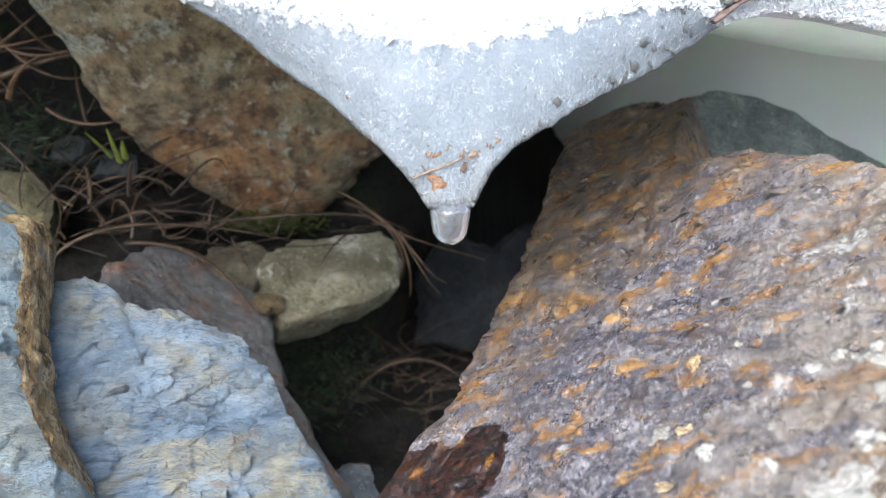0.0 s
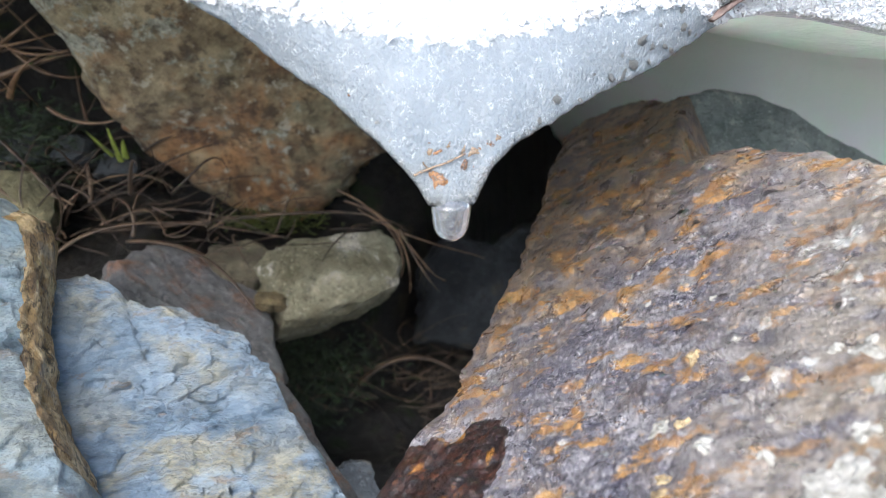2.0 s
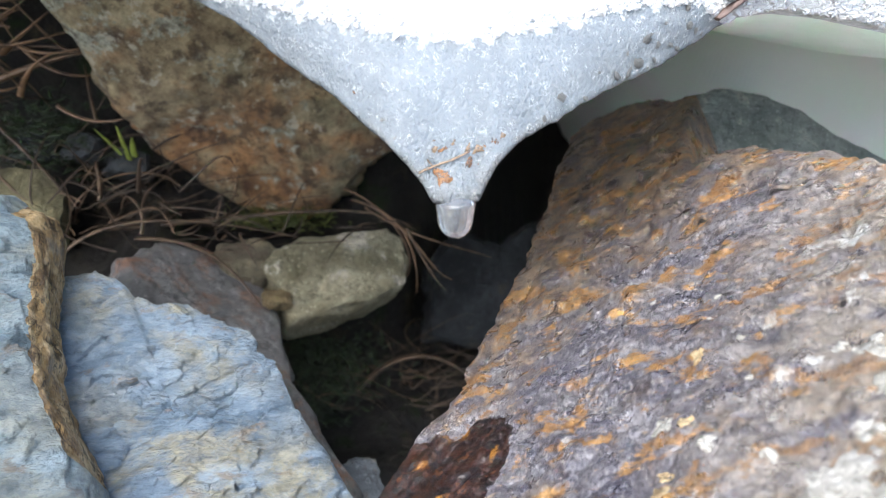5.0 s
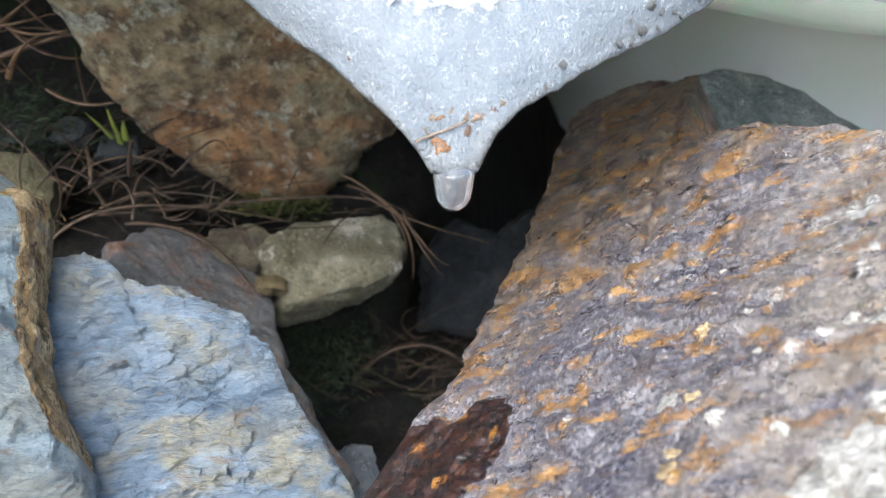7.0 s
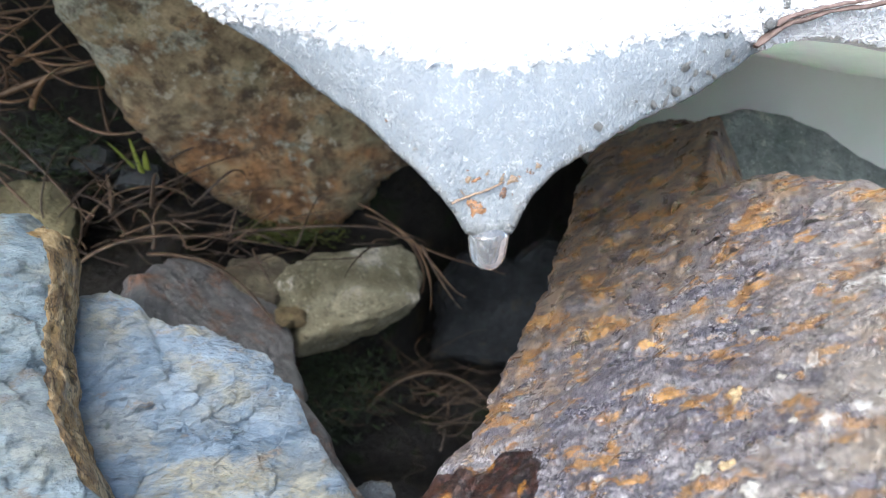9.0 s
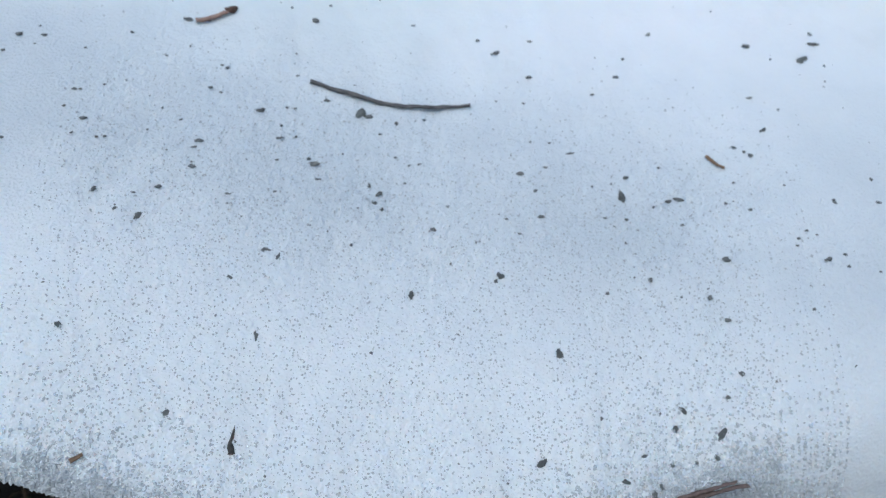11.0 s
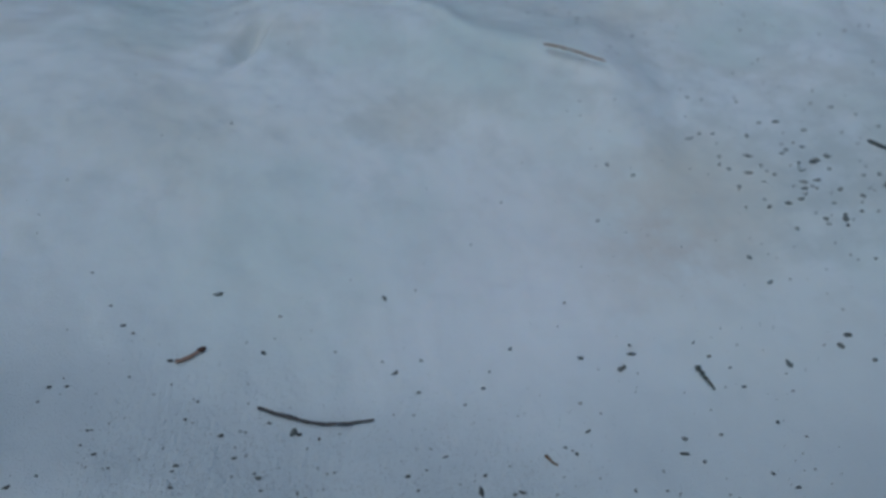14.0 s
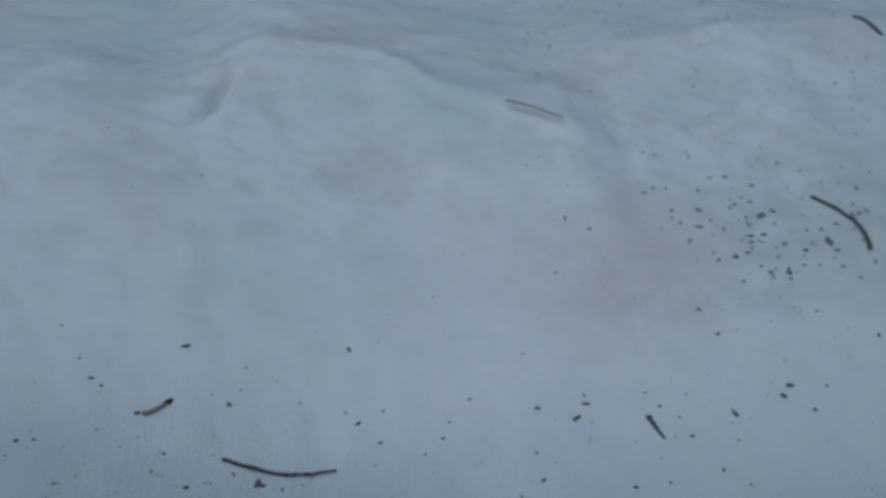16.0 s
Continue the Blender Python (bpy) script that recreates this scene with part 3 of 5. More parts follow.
def bank(x, y):
    """Broad height of the snow's upper side."""
    xc, yc = np.clip(x, -0.12, 0.22), np.minimum(y, 0.27)
    a, b = xc * 10, yc * 10
    z = 0.12926 - 0.02444 * a + 0.09838 * b + 0.0111 * a * a + 0.00446 * a * b - 0.01044 * b * b - 0.00026 * b**3 - 0.00306 * a * a * b + 0.00036 * a**3
    return z + (y - yc) * 0.36 - 0.12 * (x - xc)


def under_hill(x, y):
    """The slope that the snow lies on."""
    return bank(np.clip(x, -0.3, 0.4), np.clip(y, 0.05, 60)) - 0.035


def fold_line(x):
    return np.interp(x, FOLD_X, FOLD_Y) + 0.0025 * np.sin(x * 90)


def fold_line_2(x):
    return 0.305 + 0.25 * (x - 0.15)


def snow_z(x, y):
    """Height of the snow's upper side with its folds and hollows."""
    x, y = np.asarray(x, float), np.asarray(y, float)
    z = bank(x, y)
    fold = fold_line(x)
    ends = step(x, -0.085, -0.03) * step(x, 0.14, 0.105)
    d = y - fold
    z = z + ends * (0.018 * step(d, -0.066, 0.006) * np.exp(-np.maximum(d, 0) / 0.09) - 0.0025 * np.exp(-(((d + 0.006) / 0.010) ** 2)))
    d2 = y - fold_line_2(x)
    z = z + step(x, 0.10, 0.16) * (0.015 * step(d2, -0.070, 0.010) * np.exp(-np.maximum(d2, 0) / 0.08))
    u, v = (x + 0.052) * 0.37 + (y - 0.236) * 0.93, (x + 0.052) * 0.93 - (y - 0.236) * 0.37
    z = z - 0.009 * np.exp(-((u / 0.014) ** 2) - (v / 0.0042) ** 2)
    sag = np.interp(x, [0.028, 0.040, 0.06, 0.1, 0.3], [0, 0.005, 0.0062, 0.005, 0])
    z = z - sag * np.exp(-np.maximum(y - np.interp(x, LIPY_X, LIPY_Y), 0) / 0.006)
    p = np.stack([x, y, 0 * x], -1)
    far = step(y, 0.06, 0.2)
    rim = step(np.hypot((x - 0.05) / 1.7, (y - 0.9) / 1.5) + 0.12 * fbm(p, 2.5, 3, 31), 0.80, 1.0)
    z = z - 0.06 * rim * step(y, 0.3, 0.6) - 0.06 * rim * step(np.abs(x), 0.5, 0.9)
    z = z + (0.0008 + 0.0020 * far) * fbm(p, 17, 3, 3) + 0.0006 * fbm(p, 90, 2, 8)
    return z


def graded(fine0, fine1, d, lo, hi, grow):
    v = list(np.arange(fine0, fine1, d))
    s, x = d, fine1
    while x < hi:
        v.append(x)
        s *= grow
        x += s
    v.append(hi)
    s, x = d, fine0
    low = []
    while x > lo:
        s *= grow
        x -= s
        low.append(max(x, lo))
    return np.array(low[::-1] + v)


def build_snow():
    xs = np.concatenate([graded(-0.11, -0.066, 0.0011, -1.8, -0.0665, 1.08), np.arange(-0.066, 0.070, 0.00048), graded(0.0705, 0.20, 0.0013, 0.0705, 1.8, 1.08)])
    xs = np.unique(xs.round(6))
    ly, lz = np.interp(xs, LIPY_X, LIPY_Y), np.interp(xs, LIP_X, LIP_Z)
    ry = np.interp(xs, RIM_X, RIM_Y)
    rim_wave = 0.0007 * fbm(np.stack([xs, 0 * xs, 0 * xs], -1), 160, 3, 4)
    ry = ry + rim_wave * step(xs, -0.05, -0.02) * step(xs, 0.05, 0.03)
    rz = snow_z(xs, ry)
    bz = np.interp(xs, BACK_X, BACK_Z)
    rows, tag = [], []
    # underside, from the back to the lip
    for w in np.linspace(1, 0, 40)[:-1]:
        y = ly + (0.135 - ly) * w**1.6
        reach = np.interp(xs, [-0.06, 0.02, 0.06], [0.012, 0.012, 0.045])
        k = 1 - np.exp(-(y - ly) / reach)
        z = lz + 0.0004 + (bz - lz) * k / (1 - np.exp(-(0.135 - ly) / reach))
        rows.append(np.stack([xs, y, z], -1))
        tag.append(2)
    # rounded lip and the icy face up to the rim of the coarse snow
    for w in np.linspace(0, 1, 34)[:-1]:
        bulge = np.interp(xs, [-0.06, -0.03, 0, 0.03, 0.06], [0.001, 0.0015, 0.0005, 0.0012, 0.0015])
        y = ly + (ry - ly) * w - bulge * np.sin(math.pi * w) - 0.0002 * math.sin(math.pi * min(1, w * 6)) * (w < 0.17)
        z = lz + (rz - lz) * w
        rows.append(np.stack([xs, y, z], -1))
        tag.append(1)
    # upper side
    s = np.concatenate([np.arange(0, 0.11, 0.0006), graded(0.11, 0.30, 0.0013, 0.11, 2.4, 1.06)])
    s = np.unique(s.round(6))
    for d in s:
        y = ry + d
        z = snow_z(xs, y)
        # the melting edge of each fold hangs over
        e1, e2 = y - fold_line(xs), y - fold_line_2(xs)
        hang = 0.0035 * step(xs, -0.085, -0.03) * step(xs, 0.14, 0.105) * np.exp(-(((e1 - 0.003) / 0.007) ** 2))
        hang = hang + 0.0015 * step(xs, 0.10, 0.16) * np.exp(-(((e2 - 0.003) / 0.008) ** 2))
        rows.append(np.stack([xs, y - hang, z], -1))
        tag.append(0)
    p = np.array(rows)
    tag = np.array(tag)
    nr, nc = p.shape[:2]
    for _ in range(30):
        p[56:92, :, 1:] = 0.25 * p[55:91, :, 1:] + 0.5 * p[56:92, :, 1:] + 0.25 * p[57:93, :, 1:]
    # an even curve round the tip
    fade = np.interp(np.arange(nr), [39, 48, 90, 110], [0, 1, 1, 0])[:, None]
    inner = (step(xs, -0.05, -0.03) * step(xs, 0.05, 0.03))[None, :]
    even = p[..., 1].copy()
    for _ in range(80):
        even[:, 1:-1] = 0.25 * even[:, :-2] + 0.5 * even[:, 1:-1] + 0.25 * even[:, 2:]
    p[..., 1] += (even - p[..., 1]) * fade * inner
    # grain
    flat = p.reshape(-1, 3)
    top = np.repeat(tag == 0, nc)
    face = np.repeat(tag == 1, nc)
    close = step(flat[:, 1], 0.12, 0.05) * step(np.abs(flat[:, 0]), 0.085, 0.066)
    g = np.where(top, 0.00030 * close * vnoise(flat, 1100, 1) + 0.00012 * close * vnoise(flat, 500, 2), 0)
    g = g + np.where(face, 0.00005 * vnoise(flat, 1100, 5) + 0.00025 * vnoise(flat, 200, 6), 0)
    flat[:, 2] += g
    flat[:, 1] -= g * 0.6
    lipn = 0.00022 * vnoise(np.stack([xs, 0 * xs, 0 * xs], -1), 900, 9) + 0.00028 * vnoise(np.stack([xs, 0 * xs, 0 * xs], -1), 330, 10)
    near_lip = np.abs(np.arange(nr) - 39) < 3
    flat.reshape(nr, nc, 3)[near_lip, :, 2] += lipn
    p = flat.reshape(nr, nc, 3)
    f = grid_faces(nr, nc)
    rr, cc = np.meshgrid(np.arange(nr - 1), np.arange(nc - 1), indexing="ij")
    x = xs[cc] + 0 * rr
    idx = np.where(rr < 34, 1, 0) + 0 * cc
    # where bare ice shows: on the face below the coarse snow
    high = np.interp(xs, ICE_X, ICE_Z)[None, :]
    mask = np.clip(0.5 + (high + 0.0006 - p[..., 2]) / 0.0105, 0, 1) * (step(xs, -0.040, -0.033) * step(xs, 0.047, 0.040))[None, :]
    mask = mask * (np.arange(nr) > 36)[:, None] * (np.arange(nr) < 120)[:, None]
    # skirt down to the ground
    back = p[0].copy()
    wall = step(xs, -0.05, 0.0) * step(xs, 0.6, 0.3)
    back[:, 2] += 0.03 - 0.12 * wall
    back[:, 1] += 0.17 - 0.16 * step(xs, 0.040, 0.10)
    end = p[-1].copy()
    end[:, 2] -= 0.12
    pts = np.concatenate([p.reshape(-1, 3), back, end])
    n0 = nr * nc
    j = np.arange(nc - 1)
    sk = np.stack([n0 + j, n0 + j + 1, j + 1, j], -1)
    last = (nr - 1) * nc
    sk2 = np.stack([last + j, last + j + 1, n0 + nc + j + 1, n0 + nc + j], -1)
    faces = np.concatenate([f, sk, sk2])
    index = np.concatenate([idx.ravel(), np.full(len(sk), 1), np.zeros(len(sk2), int)])
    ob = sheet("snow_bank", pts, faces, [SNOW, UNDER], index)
    at = ob.data.attributes.new("icy", "FLOAT", "POINT")
    at.data.foreach_set("value", np.concatenate([mask.ravel(), np.zeros(2 * nc)]).astype(np.float32))
    tagged(ob, "old white granular snow bank with a melting icy lip", "snow", kind="structure")
    return p, mask


SURFACE, ICY = build_snow()


def build_crystals():
    """Loose coarse grains along the rim of the snow and over its front."""
    rng = np.random.default_rng(5)
    base = np.array([(1, 0, 0), (-1, 0, 0), (0, 1, 0), (0, -1, 0), (0, 0, 1), (0, 0, -1)], float)
    tris = np.array([(0, 2, 4), (2, 1, 4), (1, 3, 4), (3, 0, 4), (2, 0, 5), (1, 2, 5), (3, 1, 5), (0, 3, 5)])
    pts, faces = [], []
    cols = np.flatnonzero((SURFACE[50, :, 0] > -0.075) & (SURFACE[50, :, 0] < 0.085))
    k = 0
    while k < 34000:
        r, c = int(41 + 200 * rng.random() ** 1.5), int(rng.integers(cols[0], cols[-1]))
        a, w = SURFACE[r, c], SURFACE[r + 1, c]
        ice = ICY[r, c]
        if rng.random() > (0.0 if ice > 0.62 else 1.0 if ice > 0.02 else 0.55 * (1 - float(step(SURFACE[r, c, 1], 0.05, 0.10)))):
            continue
        q = np.array(Euler(rng.uniform(0, 6.28, 3)).to_matrix())
        size = (0.00008 + 0.00022 * rng.random() ** 2) * (1 + 1.1 * math.exp(-max(a[1] - np.interp(a[0], RIM_X, RIM_Y), 0) / 0.007)) * (rng.uniform(0.8, 1.5) if 0.15 < ice < 0.62 else 1.0)
        pts.append(base * (size * rng.uniform(0.6, 1.3, 3)) @ q.T + a + (w - a) * rng.random() + rng.normal(0, 0.00012, 3))
        faces.append(tris + 6 * k)
        k += 1
    ob = sheet("snow_grains", np.concatenate(pts), np.concatenate(faces), [CRYSTAL], smooth=False)
    return tagged(ob, "loose glassy snow grains on the bank's melting rim", "snow grains", kind="stuff")


def mat_crystal():
    n = Nodes("snow_grain")
    return n.done((0.93, 0.95, 0.97), 0.06, None, **{"Transmission Weight": 0.5, "IOR": 1.31, "Subsurface Weight": 0.3, "Subsurface Radius": (1, 1, 1), "Subsurface Scale": 0.001})


CRYSTAL = mat_crystal()
build_crystals()


def lathe(profile, segments=48, squash=1.0, lean=0.0):
    """Rings about the z axis from (radius, height) pairs."""
    a = np.linspace(0, 2 * math.pi, segments, endpoint=False)
    rings = [np.stack([r * np.cos(a) + lean * (h - profile[0][1]), squash * r * np.sin(a), 0 * a + h], -1) for r, h in profile]
    return np.concatenate(rings), grid_faces(len(profile), segments, True)


def smooth_profile(keys, n):
    r, h = np.array(keys).T
    t = np.linspace(0, len(keys) - 1, n)
    k = np.arange(len(keys))
    from_r = np.interp(t, k, r)
    from_h = np.interp(t, k, h)
    ker = np.array([1, 4, 6, 4, 1]) / 16
    for v in (from_r, from_h):
        v[2:-2] = np.convolve(v, ker, "valid")
    return list(zip(from_r, from_h))


def build_drop():
    """The clear water drop that hangs from the bank's lowest point."""
    keys = [(0.0, 0.0006), (0.0014, 0.0004), (0.0023, 0.0000), (0.0027, -0.0006), (0.00264, -0.0016), (0.00252, -0.0026), (0.00244, -0.0034), (0.00230, -0.0043), (0.0019, -0.0052), (0.0012, -0.0059), (0.0006, -0.0062), (0.0, -0.0063)]
    v, f = lathe(smooth_profile(keys, 60), 64, 1.0)
    v[:, 1] += 0.8 * np.maximum(v[:, 2] + 0.0008, 0)
    drop = sheet("water_drop", v, f, [WATER])
    drop.location = (0.0012, 0.0019, 0.1178)
    return tagged(drop, "clear water drop hanging from the melting ice tip", "water drop")


build_drop()


# ------------------------------------------------------------------ rocks
def frame_of(normal):
    n = Vector(normal).normalized()
    ex = Vector((0, 0.3, 1)).cross(n).normalized()
    return np.array(ex), np.array(n.cross(ex)), np.array(n)


def used(pts, faces):
    """The points that some faces stand on, and the faces renumbered."""
    keep = sorted({k for g in faces for k in g})
    at = {k: i for i, k in enumerate(keep)}
    return np.asarray(pts)[keep], [[at[k] for k in g] for g in faces]


def rock(name, origin, normal, outline, depth, mats, label, centre=(0, 0), taper=0.85, edge=2.0, relief=1.2, rscale=60.0, fine=0.0, lay=(1, 1, 1), dome=0.0, rough_edge=1.0, segs=220, rings=70, seed=0, sides=0, chips=0.0, category="rock"):
    """A slab of rock: a face of a given outline (mm, in the face's plane), rounded edge, broken flanks and a closed back."""
    ex, ey, n = frame_of(normal)
    o = np.array(outline, float)
    c = np.array(centre, float)
    o = o - c
    a = np.arctan2(o[:, 1], o[:, 0])
    order = np.argsort(a)
    th = np.linspace(-math.pi, math.pi, segs, endpoint=False)
    # where each direction meets the outline
    poly = np.concatenate([o[order], o[order][:1]])
    rad = np.empty(segs)
    for k, t in enumerate(th):
        d = np.array([math.cos(t), math.sin(t)])
        p, q = poly[:-1], poly[1:]
        e = q - p
        den = d[0] * e[:, 1] - d[1] * e[:, 0]
        den = np.where(abs(den) < 1e-9, 1e-9, den)
        s = (p[:, 0] * e[:, 1] - p[:, 1] * e[:, 0]) / den
        u = (p[:, 0] * d[1] - p[:, 1] * d[0]) / den
        ok = (s > 0) & (u >= -1e-6) & (u <= 1 + 1e-6)
        rad[k] = s[ok].max() if ok.any() else np.hypot(*o.T).mean()
    rim = np.stack([np.cos(th), np.sin(th), 0 * th], -1)
    rad = rad + rough_edge * (0.9 * fbm(rim * rad[:, None], 0.16, 3, seed) + 0.35 * vnoise(rim * rad[:, None], 1.3, seed + 5))
    pts = []
    for w in np.linspace(0.02, 1, rings) ** 0.8:
        r = rad * w - edge * step(w, 0.8, 1.0) * 0.35
        drop = -edge * 0.65 * max(0.0, (w - 0.86) / 0.14) ** 2.2
        pts.append(np.stack([np.cos(th) * r, np.sin(th) * r, 0 * r + drop + dome * (1 - w * w)], -1))
    k0 = len(pts)
    flank = max(10, rings // 3)
    for w in np.linspace(0, 1, flank)[1:]:
        grow = 1 + (taper - 1) * w + 0.05 * math.sin(w * 3.1)
        pts.append(np.stack([np.cos(th) * (rad - 0.3 * edge) * grow, np.sin(th) * (rad - 0.3 * edge) * grow, 0 * th - edge * 0.65 - depth * w], -1))
    for w in (0.6, 0.2, 0.02):
        r = rad * taper * w
        pts.append(np.stack([np.cos(th) * r, np.sin(th) * r, 0 * th - edge * 0.65 - depth * (1 + 0.15 * (1 - w))], -1))
    p = np.array(pts)
    nr = len(p)
    flat = p.reshape(-1, 3)
    body = fbm(flat, rscale / 1000, 5, seed + 20) * relief
    if fine:
        body = body + fine * (0.5 * fbm(flat * np.array(lay), 0.6, 3, seed + 70, 0.6) + 1.2 * np.abs(fbm(flat * np.array(lay), 0.2, 4, seed + 80)))
    if chips:
        # shards of slate: each ragged cell is a slightly tilted plane
        for size, lift, k in ((5.0, chips, 1), (2.4, 0.24 * chips, 2)):
            rs = np.random.default_rng(seed * 10 + k)
            u = flat[:, 0] * 0.96 + flat[:, 1] * 0.28 + 1.1 * fbm(flat, 0.35, 3, seed + 90 + k)
            v = (flat[:, 1] * 0.96 - flat[:, 0] * 0.28) * 1.8 + 1.1 * fbm(flat, 0.35, 3, seed + 95 + k)
            iu, iv = np.floor(u / size).astype(int), np.floor(v / size).astype(int)
            lo = np.array([iu.min() - 1, iv.min() - 1])
            shape = (iu.max() - lo[0] + 3, iv.max() - lo[1] + 3)
            px, py = rs.random(shape), rs.random(shape)
            tx, ty, off = rs.normal(0, 0.16, shape), rs.normal(0, 0.16, shape), rs.uniform(-0.5, 0.5, shape)
            best, height = np.full(len(u), 1e9), np.zeros(len(u))
            for du in (-1, 0, 1):
                for dv in (-1, 0, 1):
                    a, b = np.clip(iu + du - lo[0], 0, shape[0] - 1), np.clip(iv + dv - lo[1], 0, shape[1] - 1)
                    ex_, ey_ = u - (iu + du + px[a, b]) * size, v - (iv + dv + py[a, b]) * size
                    dist = ex_**2 + ey_**2
                    near = dist < best
                    best = np.where(near, dist, best)
                    height = np.where(near, lift * (off[a, b] + (tx[a, b] * ex_ + ty[a, b] * ey_) * 2.2), height)
            body = body + height
    inner = np.ones(nr)
    inner[k0:] = 0.6
    w = np.repeat(inner, segs)
    flat[:, 2] += body * w
    fl = np.repeat(np.arange(nr) >= k0 - 3, segs)
    push = 0.9 * fbm(flat * np.array([1, 1, 2.2]), 0.18, 3, seed + 50) * relief
    rr = np.maximum(np.hypot(flat[:, 0], flat[:, 1]), 1e-6)
    flat[:, :2] += np.where(fl, push / rr, 0)[:, None] * flat[:, :2]
    world_pts = (flat[:, :1] * ex + flat[:, 1:2] * ey + flat[:, 2:] * n) / 1000
    at = np.array(origin) + (c[0] * ex + c[1] * ey) / 1000
    f = grid_faces(nr, segs, True)
    idx = ((np.arange(nr - 1) >= k0 - 2)[:, None] * (((np.cos(th) > 0.62) & (np.sin(th) > -0.60)) | ((np.sin(th) > 0) & (np.cos(th) > 0.36)))[None, :] * sides).ravel()
    # caps
    top = len(world_pts)
    mid0 = world_pts[:segs].mean(0)
    mid1 = world_pts[-segs:].mean(0)
    pts_all = np.concatenate([world_pts, [mid0, mid1]])
    j = np.arange(segs)
    faces = f.tolist() + np.stack([(j + 1) % segs, j, 0 * j + top], -1).tolist() + np.stack([top - segs + j, top - segs + (j + 1) % segs, 0 * j + top + 1], -1).tolist()
    faces = [g[::-1] for g in faces]
    index = np.concatenate([idx, np.zeros(2 * segs, int)])
    main = index == 0
    ob = sheet(name, *used(pts_all, [g for g, k in zip(faces, main) if k]), mats[:1])
    ob.location = at
    if sides:
        flank_ob = sheet("broken_side", *used(pts_all, [g for g, k in zip(faces, main) if not k]), mats[1:], parent=ob)
        flank_ob["label"] = "rust-stained broken side"
    return tagged(ob, label, category)


slate = rock("rock", (0.0298, 0.0393, 0.0934), (-0.597, 0.062, 0.8),
     [(26, -80), (16.6, -59.4), (14.0, -55.8), (12.3, -49.3), (10.8, -43.8), (8.9, -39.1), (3.3, -35.9), (-1.8, -30.5), (-7.6, -23.1), (-11.5, -17.7), (-13.0, -13.9), (-19.8, -9.5), (-28.7, -4.2), (-35.7, 2.3), (-43.5, 10.4),
      (-52.0, 17.0), (-60.5, 24.2), (-60.0, 31.4), (-47.5, 39.0), (-27.0, 43.0), (-19.5, 37.5), (-12.5, 30.0), (0.0, 21.0), (4.6, 25.4), (10.3, 28.4), (19.8, 29.7), (28.2, 29.2), (41.8, 28.3), (60, 24), (95, -10), (95, -60)],
     30, [RUST, RUST], "large rust-stained purple-grey slate rock with pale lichen", (20, -8), 0.66, 1.6, 1.1, 70, fine=0.45, segs=640, rings=210, seed=1)


def lichen(stone, origin, normal, u, v, mm, mat, seed, label, name="lichen"):
    """A thin crumbly crust that follows the rock's face."""
    ex, ey, nn = frame_of(normal)
    tree = FACES.setdefault(stone.name, BVHTree.FromPolygons([p.co + stone.location for p in stone.data.vertices], [tuple(p.vertices) for p in stone.data.polygons]))
    rings, segs = 9, 40
    a = np.linspace(0, 2 * math.pi, segs, endpoint=False)
    edge = 1 + 0.50 * vnoise(np.stack([np.cos(a), np.sin(a), 0 * a], -1), 1.6, seed) + 0.38 * vnoise(np.stack([np.cos(a), np.sin(a), 0 * a], -1), 5.0, seed + 1)
    pts = []
    for k in range(rings):
        w = (k + 0.15) / (rings - 0.85)
        for b in range(segs):
            r = mm * edge[b] * w
            q = np.array(origin) + ((u + r * math.cos(a[b])) * ex + (v + r * math.sin(a[b])) * ey) / 1000
            hit = tree.ray_cast(Vector(q + nn * 0.02), Vector(-nn))[0]
            hit = np.array(hit) if hit else q
            lump_up = 0.00030 * (1 - w**4) * (1 + 0.9 * vnoise(q, 900, seed + 2) + 0.6 * vnoise(q, 2100, seed + 3)) - 0.0003 * (k == rings - 1)
            pts.append(hit + nn * lump_up - np.array(stone.location))
    faces = grid_faces(rings, segs, True).tolist() + [list(range(segs))[::-1]]
    ob = sheet(name, pts, [f[::-1] for f in faces], [mat], parent=stone)
    ob["label"] = label
    return ob


FACES = {}
RUST_AT, RUST_UP = (0.0298, 0.0393, 0.0934), (-0.597, 0.062, 0.8)
for k, (u, v, mm) in enumerate([(74.1, -17.1, 3.6), (78.7, -17.8, 3.0), (74.3, -21.6, 2.4), (61.5, -3.3, 0.8), (64.3, -1.7, 1.7), (72.1, -10.4, 1.3), (52.3, -22.9, 1.5), (60.2, -21.6, 1.1), (62.7, -14.7, 0.5), (38.8, -3.3, 0.6), (48.9, -7.5, 0.5), (70.4, -4.7, 1.6), (66.5, -18.5, 0.9), (56.0, -12.0, 0.5)]):
    lichen(slate, RUST_AT, RUST_UP, u, v, mm, LICHEN, 40 + 3 * k, "crumbly white crust of lichen")
for k, (u, v, mm) in enumerate([(60.7, -29.9, 1.2), (58.6, -27.6, 1.0), (46.2, -12.9, 1.0), (54.5, -21.0, 0.9)]):
    lichen(slate, RUST_AT, RUST_UP, u, v, mm, YELLOW, 140 + 3 * k, "pale ochre crust of lichen", "ochre_lichen")
